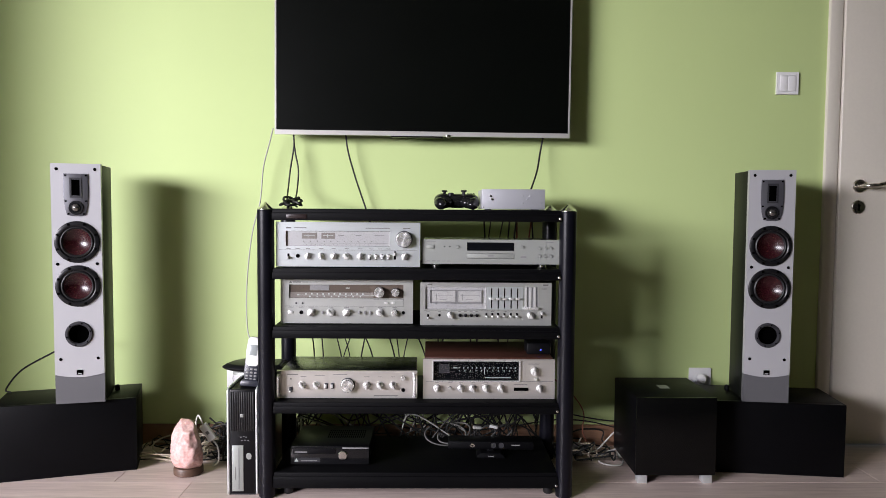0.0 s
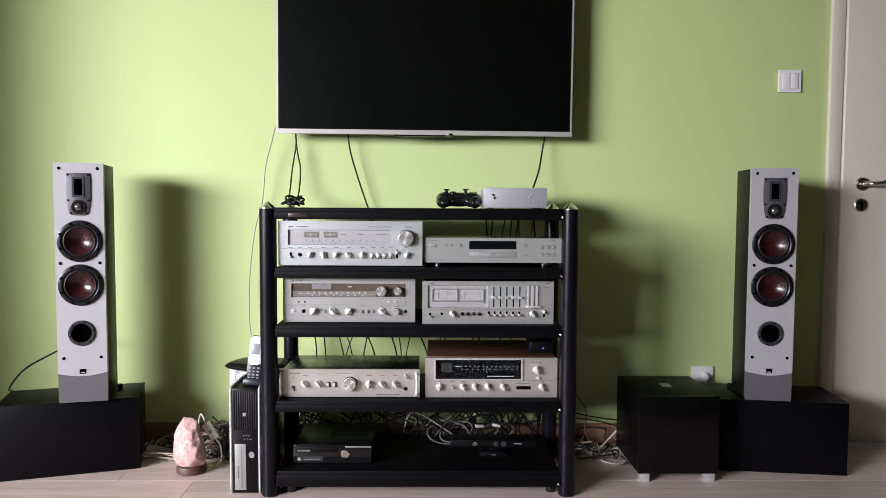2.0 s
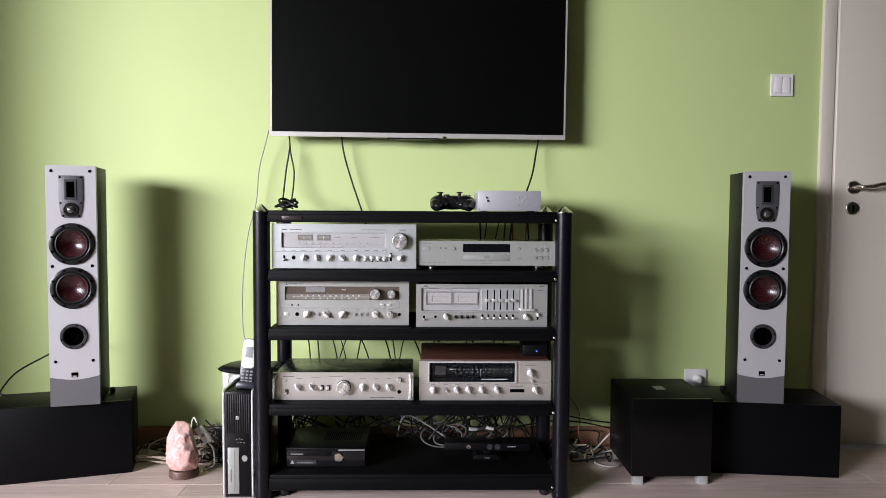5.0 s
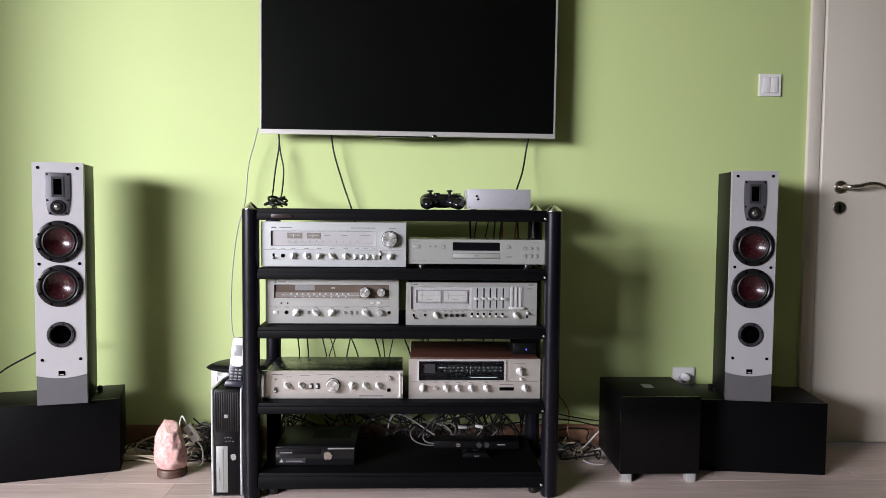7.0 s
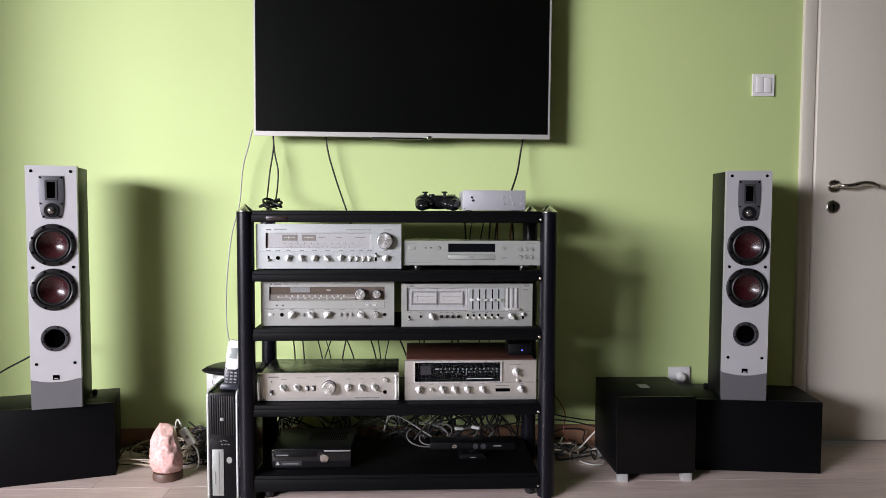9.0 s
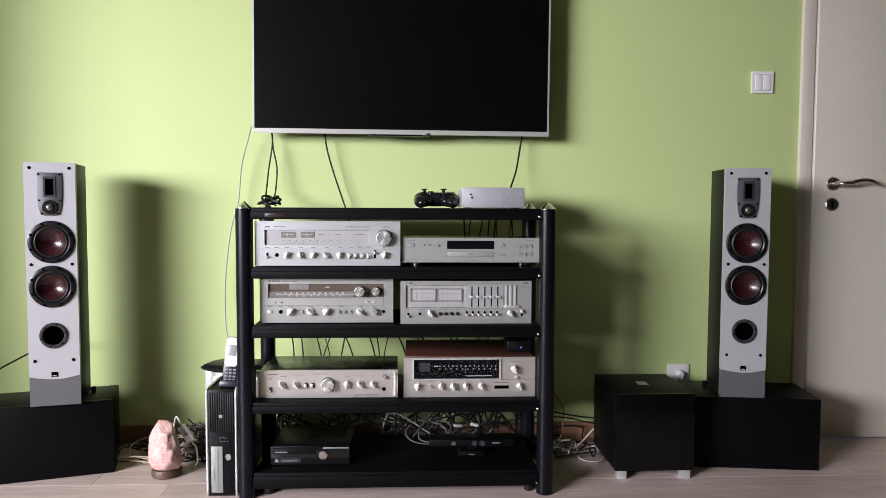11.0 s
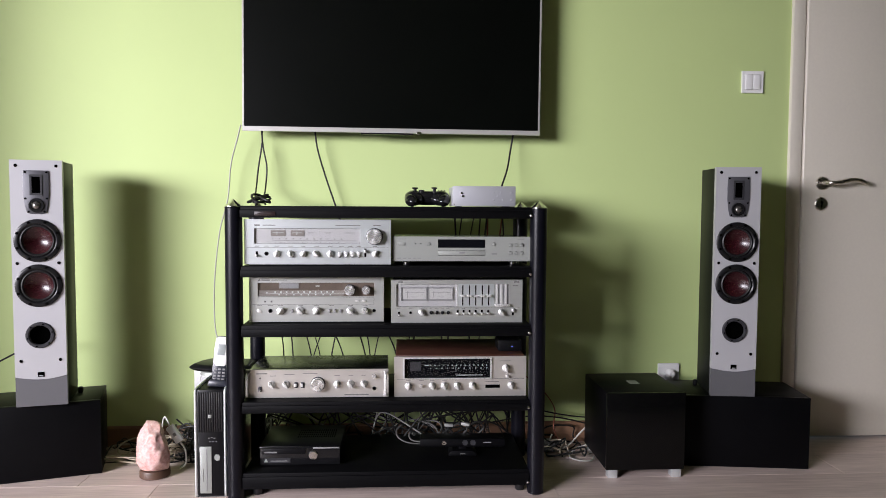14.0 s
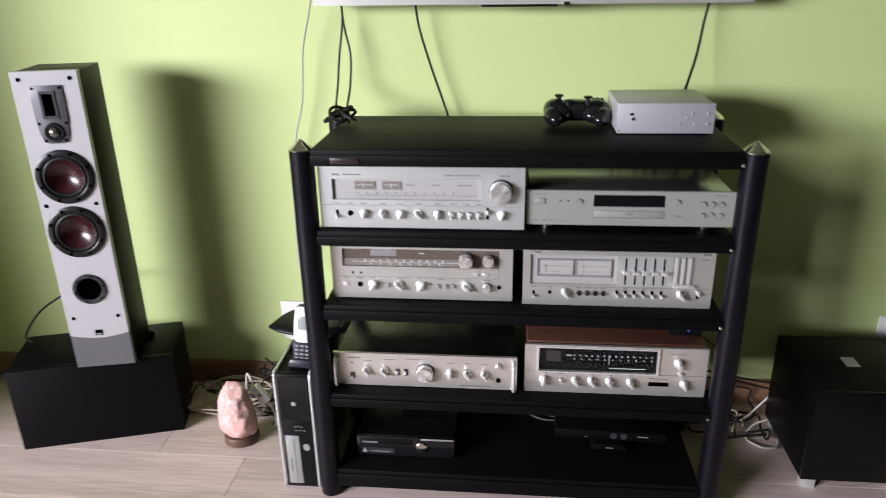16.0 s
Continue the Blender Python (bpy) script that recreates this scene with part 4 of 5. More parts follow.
def loudspeaker(at, rz, label):
    s = thing("loudspeaker", label, "loudspeaker", at, rz, group="pair of loudspeakers")
    w = SP_W / 2
    part("cabinet", box(-w + 0.001, w - 0.001, 0.0205, SP_D, 0.003, SP_H - 0.002, 0.002), ASH, s, "black ash veneered cabinet")
    n = 12
    low = [(-w + 2 * w * i / n, 0.0985 - 0.011 * math.sin(math.pi * i / n)) for i in range(n + 1)]
    part("baffle", holed_panel(low + [(w, SP_H), (-w, SP_H)], [(0, 0.540, 0.053), (0, 0.394, 0.053), (0, 0.233, 0.0306)], 0.0, 0.020), BAFFLE, s, "silver-grey front baffle")
    part("plinth_front", prism([(-w, 0.0)] + [(x, z - 0.0015) for x, z in low] + [(w, 0.0)][:1], 0.002, 0.020), PLINTHG, s, "slate grey lower panel")
    # tweeter plate with ribbon and dome
    tz = 0.697
    tp = part("tweeter_plate", prism([(-0.0363, tz + 0.068), (-0.0377, tz + 0.03), (-0.0372, tz - 0.01), (-0.0335, tz - 0.045), (-0.0279, tz - 0.068), (-0.0140, tz - 0.0715), (0.0140, tz - 0.0715),
                                      (0.0279, tz - 0.068), (0.0335, tz - 0.045), (0.0372, tz - 0.01), (0.0377, tz + 0.03), (0.0363, tz + 0.068)], -0.004, 0.0004, 0.001), TWEET, s, "dark grey tweeter plate")
    rb = plate(0.036, 0.066, 0.003, [(-0.0125, 0.0125, 0.006, 0.060)])
    bmesh.ops.translate(rb, verts=rb.verts[:], vec=(0, -0.0062, tz - 0.011))
    part("ribbon_frame", rb, GREYP, tp)
    rg = box(-0.012, 0.012, -0.0046, -0.0041, tz - 0.004, tz + 0.048)
    for i in range(7):
        box(-0.0105 + i * 0.0035 - 0.0005, -0.0105 + i * 0.0035 + 0.0005, -0.0058, -0.0044, tz - 0.004, tz + 0.048, bm=rg)
    tagged(part("ribbon", rg, HOLE, tp), kind="stuff")
    part("dome_ring", lathe([(0.0135, 0.005), (0.0165, 0.0085), (0.0215, 0.0085), (0.0235, 0.0045), (0.0235, 0.004)], (0, 0, tz - 0.044), seg=32), BASKET, tp)
    part("dome", lathe([(0.0135, 0.0046), (0.0125, 0.0085), (0.009, 0.012), (0.005, 0.0138), (0.0001, 0.0145)], (0, 0, tz - 0.044), seg=28), STEELD, tp)
    for x, z in ((-0.031, 0.062), (0.031, 0.062), (-0.031, -0.022), (0.031, -0.022), (-0.023, -0.064), (0.023, -0.064)):
        shared("screw", "screw_t", lambda: lathe([(0.0001, 0), (0.0032, 0), (0.0032, 0.0012), (0.0001, 0.0016)], seg=10), HOLE, tp, (x, -0.004, tz + z))
    for wz_ in (0.540, 0.394):
        wf = part("woofer", lathe([(0.0525, -0.004), (0.0535, 0.005), (0.057, 0.0072), (0.064, 0.0072), (0.0685, 0.005), (0.0695, 0.0)], (0, 0, wz_), seg=48), BASKET, s, "dark red cone woofer in a black basket")
        part("surround", lathe([(0.0425, 0.0005), (0.0445, 0.0038), (0.0475, 0.006), (0.0505, 0.0045), (0.0535, 0.0005)], (0, 0, wz_), seg=48), RUBBER, wf)
        bowl = [(0.0435 * k / 9 + 0.0001, -0.0185 + 0.0205 * (k / 9) ** 1.9) for k in range(10)]
        part("cone", lathe(bowl, (0, 0, wz_), seg=48), CONE, wf, "glossy dark red cone")
        for i in range(8):
            a = 2 * math.pi * (i + 0.5) / 8
            shared("bolt", "bolt_w", lambda: lathe([(0.0001, 0), (0.0042, 0), (0.0042, 0.0018), (0.0001, 0.0022)], seg=10), HOLE, wf, (0.0625 * math.cos(a), -0.0072, wz_ + 0.0625 * math.sin(a)))
    port = part("port_ring", lathe([(0.0303, -0.0004), (0.0315, 0.003), (0.034, 0.0055), (0.040, 0.0055), (0.0425, 0.003), (0.0428, 0.0)], (0, 0, 0.233), seg=40), GREYP, s, "black bass port")
    part("port_tube", lathe([(0.0001, -0.0198), (0.0305, -0.0198), (0.0305, -0.0002), (0.0302, -0.0002), (0.0302, -0.0192), (0.0001, -0.0192)], (0, 0, 0.233), seg=32), HOLE, port)
    for i in range(6):
        a = 2 * math.pi * i / 6 + 0.26
        shared("bolt", "bolt_p", lambda: lathe([(0.0001, 0), (0.0026, 0), (0.0026, 0.001), (0.0001, 0.0014)], seg=8), HOLE, port, (0.037 * math.cos(a), -0.0055, 0.233 + 0.037 * math.sin(a)))
    for x, z in ((-0.058, 0.780), (0.058, 0.780), (-0.060, 0.467), (0.060, 0.467), (-0.057, 0.150), (0.057, 0.150)):
        shared("grille_socket", "gsock", lambda: lathe([(0.0001, 0.0006), (0.0032, 0.0006), (0.0048, 0.0016), (0.0052, 0.0)], seg=14), HOLE, s, (x, 0, z))
    lgp = part("emblem", box(-0.010, 0.010, -0.0012, 0.0003, 0.096, 0.112), HOLE, s)
    part("lettering", box(-0.006, 0.006, -0.0018, -0.0011, 0.0985, 0.1015), BAFFLE, lgp)
    for x in (-0.055, 0.055):
        for y in (0.03, 0.15):
            part("foot", lathe([(0.0001, 0), (0.007, 0), (0.007, 0.0036), (0.0001, 0.0036)], (x, y, -0.0003), "z", 12), RUBBER, s)
    spk = part("outrigger", lathe([(0.0001, 0), (0.008, 0.0), (0.009, 0.006), (0.009, 0.016), (0.006, 0.02), (0.0001, 0.021)], (-w - 0.011, SP_D - 0.02, 0.0), "z", 16), BLACKP, s)
    part("outrigger", lathe([(0.0001, 0), (0.008, 0.0), (0.009, 0.006), (0.009, 0.016), (0.006, 0.02), (0.0001, 0.021)], (w + 0.011, SP_D - 0.02, 0.0), "z", 16), BLACKP, s)
    return s


loudspeaker((-1.010, 2.397, 0.2527), 13.5, "slim silver-fronted floor loudspeaker with dark red woofers, black sides")
loudspeaker((1.317, 2.430, 0.2517), -7.5, "slim silver-fronted floor loudspeaker with dark red woofers, black sides")


def plinth(at, rz, w, d, h, label):
    p = thing("speaker_plinth", label, "speaker stand", at, rz, group="plinths under the loudspeakers")
    part("carcass", box(-w / 2, w / 2, 0.0163, d, 0.0, h - 0.0172, 0.001), STANDM, p)
    part("front_panel", box(-w / 2, w / 2, 0.0, 0.016, 0.0, h - 0.0005, 0.0012), STANDM, p)
    part("top_panel", box(-w / 2, w / 2, 0.0163, d, h - 0.0168, h - 0.0005, 0.0015), STANDM, p)
    return p


plinth((-1.064, 2.402, 0), 17.0, 0.44, 0.215, 0.2525, "low matte black box plinth under a loudspeaker")
plinth((1.362, 2.424, 0), -7.4, 0.44, 0.235, 0.2515, "low matte black box plinth under a loudspeaker")

# subwoofer
sb = thing("subwoofer", "small glossy black subwoofer on silver feet", "subwoofer", (0.979, 2.338, 0))
part("cabinet", box(-0.134, 0.134, 0.0125, 0.288, 0.029, 0.291, 0.003), STANDM, sb)
part("front_panel", box(-0.134, 0.134, 0.0, 0.012, 0.029, 0.291, 0.003), GLOSSB, sb, "glossy black front")
lb = part("label_plate", prism([(-0.017, 0.2908), (0.017, 0.2908), (0.017, 0.2918), (-0.017, 0.2918)], 0.125, 0.172), SILVERP, sb, "small silver label on top")
for x in (-0.109, 0.109):
    for y in (0.022, 0.265):
        part("foot", box(x - 0.016, x + 0.016, y - 0.016, y + 0.016, 0.0, 0.0288, 0.0015), ALU, sb, "square brushed silver foot")


# ---- left of the rack ----
pc = thing("computer_tower", "slim black computer tower with silver edge trims", "computer", (-0.432, 2.247, 0))
part("case", box(-0.0485, 0.0485, 0.0225, 0.365, 0.0, 0.336, 0.003), BLACKP, pc)
fp = part("front_panel", box(-0.0395, 0.0395, 0.002, 0.022, 0.003, 0.338, 0.003), BLACKP, pc)
for s in (-1, 1):
    tr = tube([(s * 0.045, 0.004, 0.002), (s * 0.045, 0.003, 0.10), (s * 0.045, 0.003, 0.25), (s * 0.045, 0.004, 0.325), (s * 0.045, 0.012, 0.337), (s * 0.045, 0.03, 0.339), (s * 0.045, 0.20, 0.339), (s * 0.045, 0.36, 0.339)], 0.0046, 8)
    part("edge_trim", tr, ALU, pc, "silver edge trim")
for i in range(11):
    x = -0.035 + i * 0.007
    shared("grille_rib", "pcrib", lambda: box(-0.002, 0.002, -0.003, 0.0, 0.0, 0.125, 0.0008), RUBBER, fp, (x, 0.0018, 0.206))
part("emblem", box(-0.0065, 0.0045, -0.002, 0.0, 0.250, 0.261, 0.001), SILVERP, fp)
for x, z in ((-0.005, 0.186), (0.004, 0.188), (0.012, 0.186), (-0.002, 0.175), (0.008, 0.176), (0.018, 0.175)):
    part("front_port", box(x - 0.0025, x + 0.0025, 0.0005, 0.0022, z - 0.0012, z + 0.0012), MIDG, fp)
dv = part("disc_drive", box(-0.033, 0.003, -0.001, 0.002, 0.012, 0.160, 0.001), SILVERP, fp, "silver optical drive front")
part("drive_slot", box(-0.013, -0.010, -0.0018, -0.0008, 0.02, 0.152), MIDG, dv)
part("drive_slot", box(-0.024, -0.0215, -0.0018, -0.0008, 0.05, 0.09), INK, dv)
part("sticker", prism([(0.012, 0.120), (0.018, 0.114), (0.026, 0.116), (0.029, 0.125), (0.025, 0.134), (0.016, 0.135), (0.011, 0.129)], 0.0008, 0.0022), SILVERP, fp, "small pale sticker")
part("front_foot", box(-0.046, 0.046, 0.003, 0.022, 0.0, 0.0028), GREYP, pc)

ph = thing("cordless_phone", "white cordless phone upright in its dark charging base", "telephone", (-0.417, 2.288, 0.3387), rx=-10, ry=4)
hs = part("handset", prism([(-0.021, 0.012), (0.021, 0.012), (0.0245, 0.05), (0.024, 0.115), (0.021, 0.150), (0.014, 0.158), (-0.014, 0.158), (-0.021, 0.150), (-0.024, 0.115), (-0.0245, 0.05)], 0.0, 0.022, 0.004), PHONEB, ph)
part("face", prism([(-0.021, 0.072), (-0.012, 0.064), (0.012, 0.064), (0.021, 0.072), (0.022, 0.115), (0.0195, 0.149), (0.013, 0.156), (-0.013, 0.156), (-0.0195, 0.149), (-0.022, 0.115)], -0.003, 0.002, 0.001), WHITEP, hs, "white upper face")
part("display", box(-0.012, 0.012, -0.0042, -0.0028, 0.098, 0.132, 0.0005), LCD, hs)
for r_ in range(4):
    for q_ in range(3):
        shared("key", "phkey", lambda: box(-0.0045, 0.0045, -0.002, 0.0, -0.003, 0.003, 0.001), MIDG, hs, (-0.013 + 0.013 * q_, 0.0003, 0.054 - 0.0105 * r_))
part("charging_base", prism([(-0.032, 0.0), (0.032, 0.0), (0.030, 0.014), (0.025, 0.022), (-0.025, 0.022), (-0.030, 0.014)], -0.012, 0.05, 0.004), PHONEB, ph)

ro = thing("wifi_router", "flat black curved router lying behind the telephone", "router", (-0.452, 2.475, 0.339))
rb_ = bmesh.new()
plan = [(-0.100, -0.040), (-0.086, 0.020), (-0.060, 0.066), (-0.020, 0.078), (0.112, 0.074), (0.116, -0.045), (0.060, -0.066), (-0.010, -0.070), (-0.070, -0.058)]
lo, hi = [[rb_.verts.new((x * k, y * k, z - 0.05 * min(0, x))) for x, y in plan] for k, z in ((0.88, 0.014), (1.0, 0.024))]
cap = [rb_.verts.new((x * 0.82, y * 0.82, 0.036 - 0.05 * min(0, x))) for x, y in plan]
rb_.faces.new(lo[::-1]), rb_.faces.new(cap)
for q0, q1 in ((lo, hi), (hi, cap)):
    for i in range(len(plan)):
        j = (i + 1) % len(plan)
        rb_.faces.new((q0[i], q0[j], q1[j], q1[i]))
bmesh.ops.bevel(rb_, geom=rb_.edges[:], offset=0.003, segments=2, affect="EDGES", profile=0.5)
part("shell", rb_, BLACKP, ro)
for i in range(7):
    part("vent_rib", box(0.045 + i * 0.009, 0.050 + i * 0.009, -0.035, 0.035, 0.030, 0.0385 - 0.0006 * i, 0.001), GREYP, ro)
part("stand", lathe([(0.0001, 0), (0.050, 0), (0.048, 0.010), (0.040, 0.0155), (0.0001, 0.0155)], (-0.02, 0, 0.0), "z", 24), SILVERP, ro, "pale silver round stand")

# salt lamp
sl = thing("salt_lamp", "rough pink salt crystal lamp on a round wooden base", "lamp", (-0.667, 2.437, 0))
part("base", lathe([(0.0001, 0), (0.046, 0), (0.049, 0.003), (0.049, 0.020), (0.046, 0.026), (0.0001, 0.026)], (0, 0, 0), "z", 32), WOODB, sl, "dark brown wooden base")
cr = bmesh.new()
bmesh.ops.create_icosphere(cr, subdivisions=5, radius=1)
SALT_H, SALT_R = (0.0, 0.08, 0.25, 0.45, 0.65, 0.82, 0.94, 1.0), (0.044, 0.055, 0.062, 0.060, 0.051, 0.038, 0.026, 0.0)
co = np.array([v.co.normalized() for v in cr.verts])
hh = np.clip((np.arcsin(np.clip(co[:, 2], -1, 1)) / math.pi + 0.5) * 1.12 - 0.08, 0, 1)
rad = np.interp(hh, SALT_H, SALT_R)
flat = np.linalg.norm(co[:, :2], axis=1) + 1e-6
shape = np.stack([co[:, 0] / flat * rad - 0.004 * hh, co[:, 1] / flat * rad * 0.92, 0.176 * hh], axis=1)
shape[:, 2] = np.where(hh <= 0, 0, shape[:, 2])
srng = np.random.RandomState(5)
for _ in range(60):
    n_ = srng.normal(size=3) * (1, 1, 0.45)
    n_ /= np.linalg.norm(n_)
    reach = shape @ n_
    over = np.maximum(0, reach - reach.max() * srng.uniform(0.86, 0.975))
    shape = shape - over[:, None] * n_[None]
for v, p in zip(cr.verts, shape):
    p = Vector(p)
    a = Vector((p.x, p.y, 0))
    bump_ = noise.noise(p * 55) * 0.0034 + noise.noise(p * 140 + Vector((3, 1, 7))) * 0.0022
    v.co = p + (a.normalized() * bump_ if a.length > 0.004 else Vector((0, 0, 0))) + Vector((0, 0, 0.0262))
    v.co.z = max(v.co.z, 0.0262)
part("crystal", cr, SALT, sl, "rough translucent pink salt crystal")


# ---- cables ----
def cable(label, pts, r, material, group="", name="cable"):
    return solid(name, tube(pts, r), material, label, "cable", group=group)


# hanging from the television
TVC = "cables hanging from the television"
cable("thin grey cable hanging down the green wall", [(-0.42, 2.66, 1.20), (-0.436, 2.675, 1.15), (-0.463, 2.69, 1.06), (-0.479, 2.70, 0.93), (-0.508, 2.70, 0.82), (-0.528, 2.70, 0.66), (-0.53, 2.69, 0.53), (-0.51, 2.64, 0.44), (-0.46, 2.56, 0.40), (-0.44, 2.44, 0.42), (-0.428, 2.385, 0.40)], 0.0026, CGREY, TVC)
cable("black twisted cable hanging below the television", [(-0.352, 2.69, 1.20), (-0.350, 2.69, 1.14), (-0.362, 2.68, 1.05), (-0.366, 2.66, 0.98), (-0.352, 2.56, 0.925), (-0.33, 2.48, 0.913)], 0.0032, CBLACK, TVC)
cable("black cable hanging below the television", [(-0.354, 2.695, 1.20), (-0.346, 2.69, 1.12), (-0.333, 2.685, 1.05), (-0.334, 2.66, 0.97), (-0.32, 2.54, 0.925), (-0.30, 2.48, 0.914)], 0.0032, CBLACK, TVC)
cable("black cable hanging down the green wall", [(-0.160, 2.69, 1.20), (-0.150, 2.695, 1.12), (-0.122, 2.70, 1.02), (-0.085, 2.70, 0.91), (-0.055, 2.69, 0.82), (-0.02, 2.64, 0.76)], 0.0034, CBLACK, TVC)
cable("black cable hanging below the television", [(0.578, 2.69, 1.20), (0.566, 2.69, 1.13), (0.549, 2.66, 1.05), (0.522, 2.61, 0.985), (0.508, 2.59, 0.95)], 0.0034, CBLACK, TVC)

# coil of lead on the rack top
coil = None
rng = random.Random(4)
for i in range(5):
    cx, cy = -0.318 + rng.uniform(-0.010, 0.010), 2.49 + rng.uniform(-0.01, 0.01)
    rx, rz_ = 0.026 + rng.uniform(-0.008, 0.004), 0.010 + rng.uniform(0, 0.008)
    pts = [(cx + rx * math.cos(a), cy + 0.028 * math.sin(a + i), SHELF_TOP + 0.012 + rz_ * (1 + math.sin(a * 1 + i * 1.3)) * 0.8) for a in spread(0, 6.0, 10)]
    coil = tube(pts, 0.0042, bm=coil)
solid("coiled_lead", coil, CBLACK, "small coil of black lead on the rack top", "cable")

# leads behind the units
def back_leads(n, x0, x1, z_top, z_bot, seed, material, spread_x=0.08, y=(2.60, 2.68)):
    r_ = random.Random(seed)
    for i in range(n):
        x = x0 + (x1 - x0) * (i + r_.uniform(0.1, 0.9)) / n
        dx = r_.uniform(-spread_x, spread_x)
        ya, yb = RY1 + 0.0135, r_.uniform(*y)
        h = z_top - z_bot
        cable("dark lead hanging behind the stacked units", [(x, ya, z_top), (x + dx * 0.3, (ya + yb) / 2, z_top - h * 0.3), (x + dx * 0.7, yb, z_top - h * 0.65), (x + dx, yb - 0.01, z_bot)],
              r_.uniform(0.002, 0.0034), material, "leads behind the rack")


back_leads(11, -0.30, 0.12, 0.535, 0.30, 11, CBLACK)
back_leads(7, 0.15, 0.55, 0.535, 0.36, 12, CBLACK, 0.05)
back_leads(6, 0.34, 0.53, 0.90, 0.62, 13, CBLACK, 0.06)
back_leads(2, 0.46, 0.56, 0.90, 0.66, 14, CRED, 0.03)
back_leads(12, -0.30, 0.53, 0.30, 0.0, 15, CBLACK, 0.14)


def tangle(n, x0, x1, y0, y1, z0, z1, seed, materials, label, loops=1.0, r0=0.0022, r1=0.0036):
    r_ = random.Random(seed)
    for i in range(n):
        x, y = r_.uniform(x0, x1), r_.uniform(y0, y1)
        pts = []
        a = r_.uniform(0, 6.28)
        size = r_.uniform(0.4, 1.0) * 0.1 * loops
        for k in range(9):
            a += r_.uniform(0.5, 1.2)
            px_ = min(max(x + size * math.cos(a) * 1.6 + r_.uniform(-0.03, 0.03), x0), x1)
            py_ = min(max(y + size * math.sin(a) + r_.uniform(-0.02, 0.02), y0), y1)
            pts.append((px_, py_, r_.uniform(z0, z1) * (0.35 + 0.65 * r_.random()) + 0.004))
        cable(label, pts, r_.uniform(r0, r1), materials[i % len(materials)], "tangle of leads on the floor")


tangle(22, -0.32, 0.56, 2.57, 2.69, 0.01, 0.30, 21, (CBLACK, CBLACK, CBLACK, CBLACK, CBLACK, CGREY), "tangled lead behind the lowest shelf", 1.6)
tangle(6, -0.90, -0.64, 2.53, 2.70, 0.0, 0.05, 22, (CBEIGE, CBEIGE, CBLACK), "beige lead coiled on the floor by the wall", 1.3)
tangle(8, -0.68, -0.50, 2.54, 2.70, 0.01, 0.13, 23, (CBLACK,), "lead in a heap beside the computer tower", 0.8)
tangle(9, -0.615, -0.49, 2.52, 2.68, 0.0, 0.13, 22, (CBLACK, CBLACK, CBLACK), "black lead bunched behind the computer tower", 0.8)
tangle(4, 0.62, 0.82, 2.52, 2.70, 0.0, 0.09, 24, (CBLACK, CBLACK, CBEIGE), "lead on the floor beside the subwoofer", 0.8)
for i in range(4):
    cx, cy, rr = -0.74 + 0.02 * i, 2.60 - 0.006 * i, 0.085 - 0.012 * i
    cable("coiled beige lead on the floor behind the salt lamp", [(cx + rr * 1.3 * math.cos(a), cy + rr * 0.8 * math.sin(a), 0.02 + 0.045 * (0.5 + 0.5 * math.sin(a + i))) for a in spread(0.3 * i, 5.8 + 0.3 * i, 12)], 0.0028, CBEIGE, "coiled lead by the salt lamp")
for i in range(2):
    cx, cy, rr = 0.215 + 0.03 * i, 2.50 + 0.012 * i, 0.058 - 0.012 * i
    cable("pale grey lead looped on the lowest shelf", [(cx + rr * 1.25 * math.cos(a), cy + rr * 0.55 * math.sin(a), 0.0865 + 0.03 * (1 + math.sin(a + 0.5 * i))) for a in spread(2.4 + 0.4 * i, 7.6 + 0.4 * i, 12)], 0.0030, CDIM, "looped lead on the lowest shelf")
for x, y, a in ((0.325, 2.475, 12), (0.385, 2.485, -18)):
    solid("cable_plug", box(-0.015, 0.015, -0.007, 0.007, -0.005, 0.005, 0.002), CGREY, "small pale grey cable plug behind the sensor bar", "plug", (x, y, 0.148), a, "pale plugs behind the sensor bar", ry=6)
    cable("white lead from a plug to the shelf", [(x + 0.018, y, 0.146), (x + 0.045, y + 0.02, 0.15), (x + 0.07, y + 0.05, 0.12), (x + 0.05, y + 0.075, 0.086)], 0.003, CDIM)
# switch on the lamp's white cord
isw = thing("cord_switch", "white inline cord switch leaning beside the salt lamp", "cord switch", (-0.612, 2.475, 0.130), rz=10, ry=-32)
part("body", box(-0.014, 0.014, -0.010, 0.010, -0.032, 0.032, 0.004), WHITEP, isw)
part("slider", box(-0.005, 0.005, -0.0115, -0.0085, -0.006, 0.006, 0.001), MIDG, isw)
cable("white lamp cord looping behind the salt lamp", [(-0.66, 2.49, 0.03), (-0.665, 2.51, 0.14), (-0.652, 2.495, 0.182), (-0.637, 2.478, 0.175), (-0.629, 2.475, 0.157)], 0.003, CWHITE)
cable("white lamp cord looping behind the salt lamp", [(-0.595, 2.475, 0.103), (-0.578, 2.475, 0.075), (-0.578, 2.48, 0.025), (-0.60, 2.49, 0.006), (-0.60, 2.53, 0.005), (-0.56, 2.56, 0.02)], 0.003, CWHITE)
cable("black lead lying beside the computer tower", [(-0.51, 2.56, 0.12), (-0.52, 2.50, 0.09), (-0.513, 2.46, 0.05), (-0.525, 2.42, 0.008), (-0.508, 2.40, 0.006), (-0.498, 2.42, 0.01)], 0.003, CBLACK)
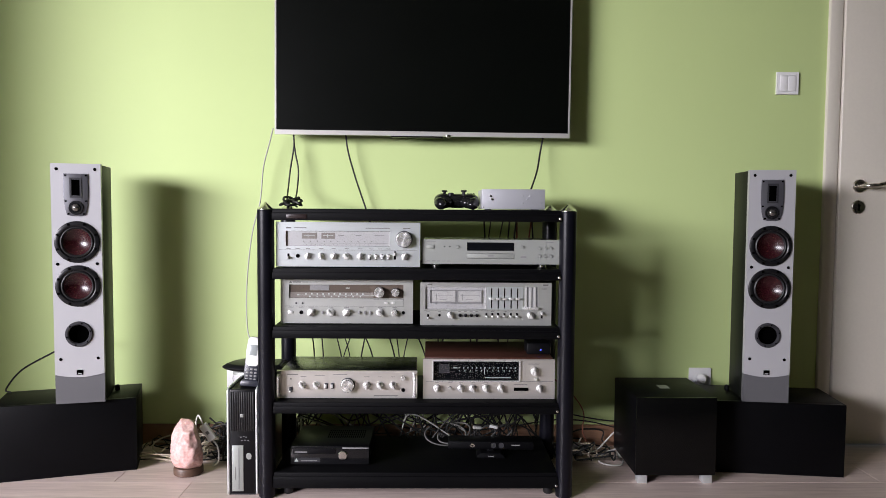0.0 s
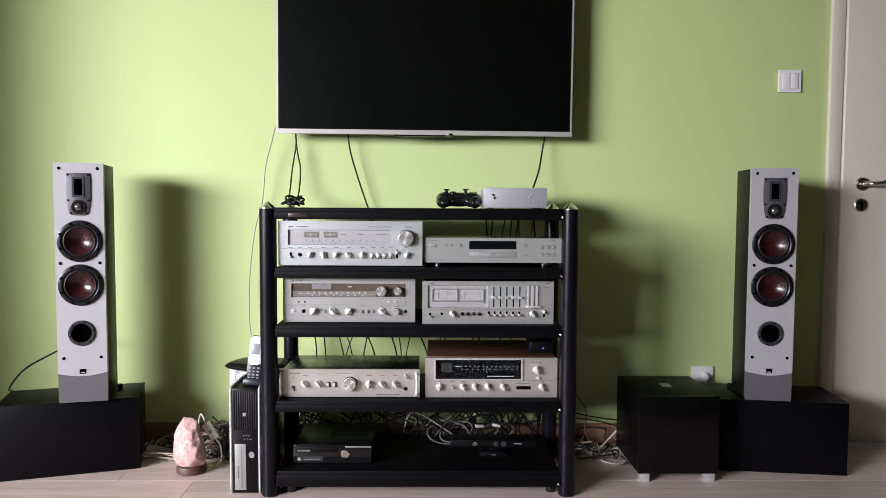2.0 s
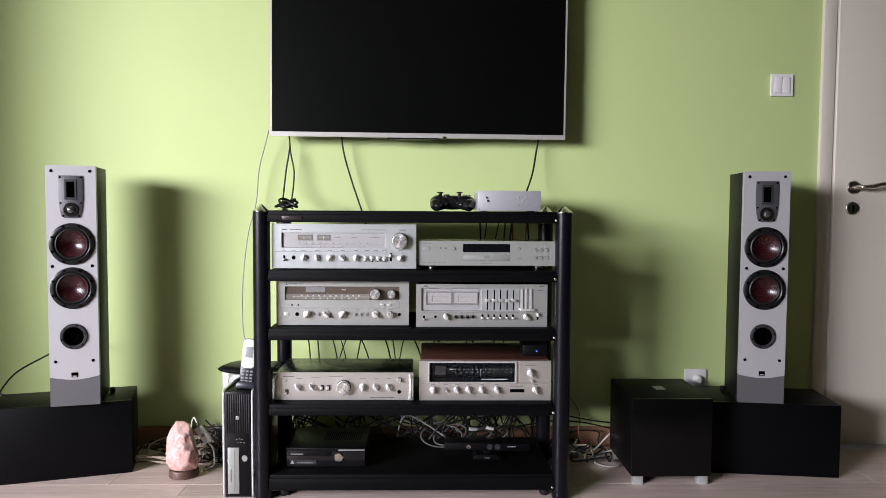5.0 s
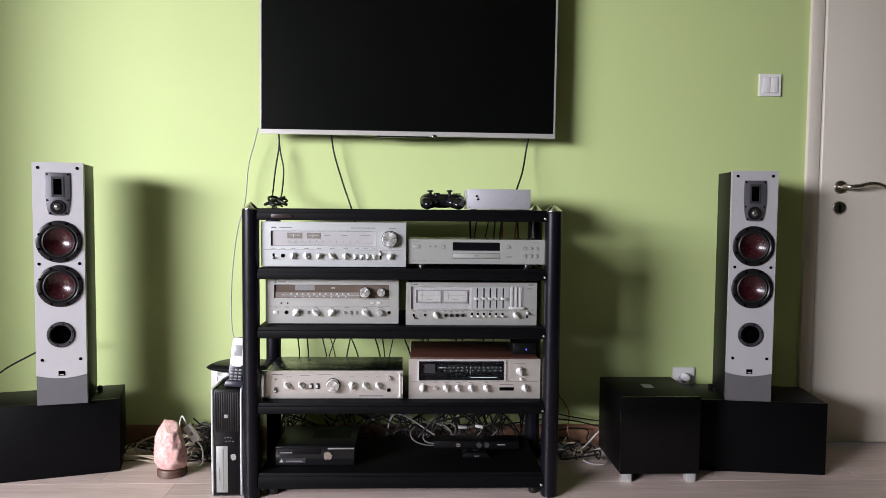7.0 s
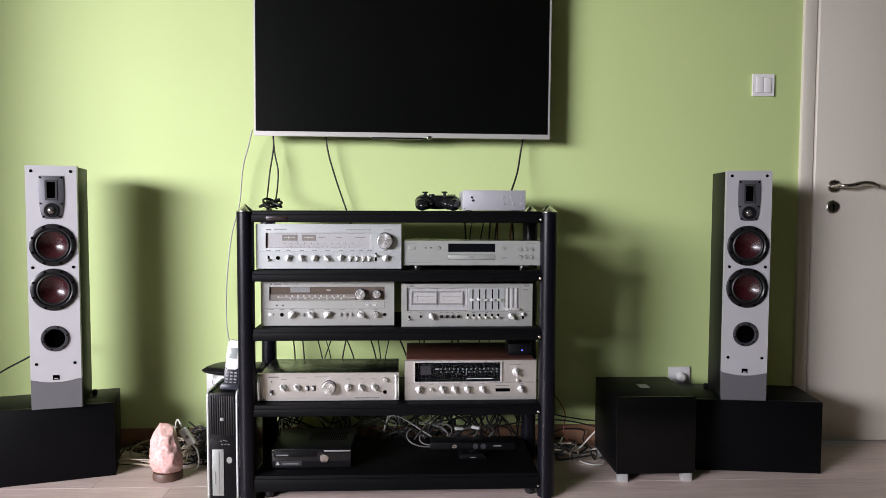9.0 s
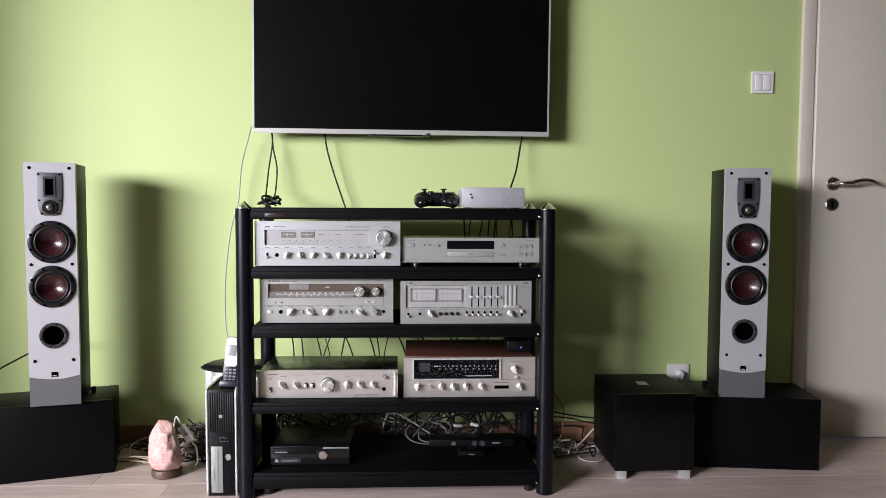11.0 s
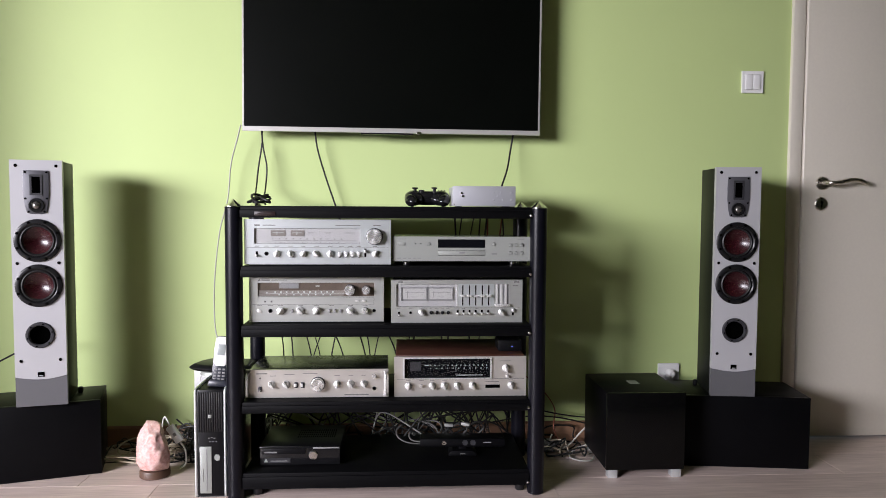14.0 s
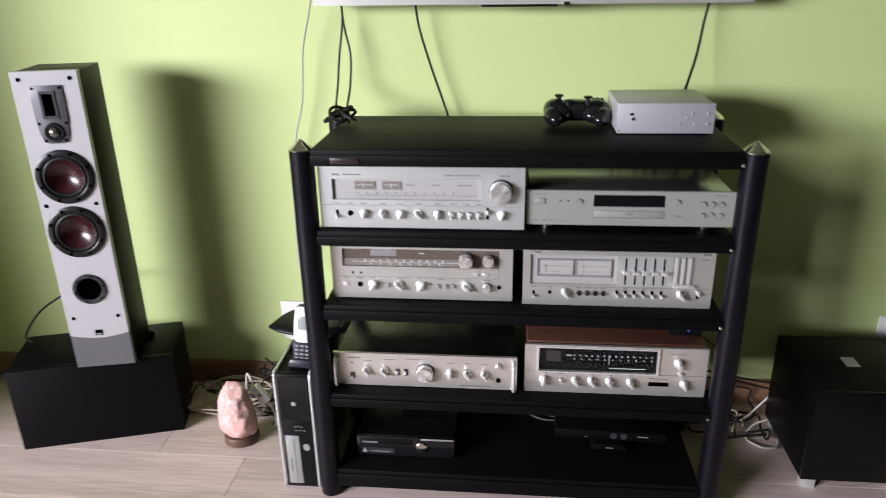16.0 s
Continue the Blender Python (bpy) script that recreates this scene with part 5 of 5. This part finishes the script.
# right of the rack
cable("thin rust-coloured lead on the green wall", [(0.56, 2.66, 0.34), (0.63, 2.685, 0.27), (0.70, 2.69, 0.21), (0.745, 2.69, 0.14), (0.74, 2.68, 0.07), (0.76, 2.66, 0.02)], 0.0024, CRED)
cable("black lead running to the subwoofer", [(0.50, 2.66, 0.17), (0.66, 2.67, 0.145), (0.76, 2.67, 0.125), (0.86, 2.66, 0.115), (0.93, 2.655, 0.12)], 0.003, CBLACK)
cable("black lead running to the subwoofer", [(0.50, 2.66, 0.10), (0.64, 2.67, 0.118), (0.76, 2.675, 0.11), (0.88, 2.67, 0.085), (0.93, 2.655, 0.09)], 0.003, CBLACK)
cable("white lead looping to the subwoofer", [(0.87, 2.64, 0.10), (0.83, 2.62, 0.07), (0.78, 2.60, 0.03), (0.73, 2.60, 0.012), (0.71, 2.62, 0.03), (0.73, 2.66, 0.05)], 0.0032, CWHITE)
cable("white lead lying beside the subwoofer", [(0.85, 2.60, 0.03), (0.80, 2.58, 0.02), (0.77, 2.54, 0.006), (0.80, 2.50, 0.005), (0.84, 2.50, 0.006), (0.86, 2.54, 0.006)], 0.0032, CWHITE)
ps = thing("power_strip", "grey power strip on the floor by the wall", "power strip", (0.66, 2.60, 0))
part("body", box(-0.10, 0.07, 0, 0.05, 0, 0.04, 0.006), MIDG, ps)
part("plug", box(-0.03, 0.0, 0.008, 0.042, 0.0395, 0.07, 0.006), BLACKP, ps)
cable("grey speaker lead behind the loudspeaker", [(-1.09, 2.63, 0.42), (-1.16, 2.64, 0.405), (-1.24, 2.62, 0.365), (-1.31, 2.58, 0.32), (-1.335, 2.53, 0.266), (-1.30, 2.50, 0.2598)], 0.0032, CBLACK)


# ---- floor planks ----
def planks():
    r_ = random.Random(9)
    pw, pl_, gap = 0.193, 1.285, 0.0005
    meshes = {}
    y = WALL - 0.002
    while y > BACK:
        y0 = max(y - pw, BACK)
        x = LEFT - r_.uniform(0.1, 1.2)
        while x < RIGHT:
            a, b = max(x, LEFT), min(x + pl_, RIGHT)
            if b - a > 0.02:
                key = (round(b - a, 3), round(y - y0, 3))
                if key not in meshes:
                    meshes[key] = finish("plank", box(-(b - a) / 2 + gap / 2, (b - a) / 2 - gap / 2, -(y - y0) / 2 + gap / 2, (y - y0) / 2 - gap / 2, -0.0079, 0.0, 0.0008, 1), OAK)
                p = new("plank", meshes[key])
                p.parent = floor
                p.matrix_basis = pose((a + b) / 2, (y + y0) / 2, -0.0002)
            x += pl_
        y -= pw


planks()
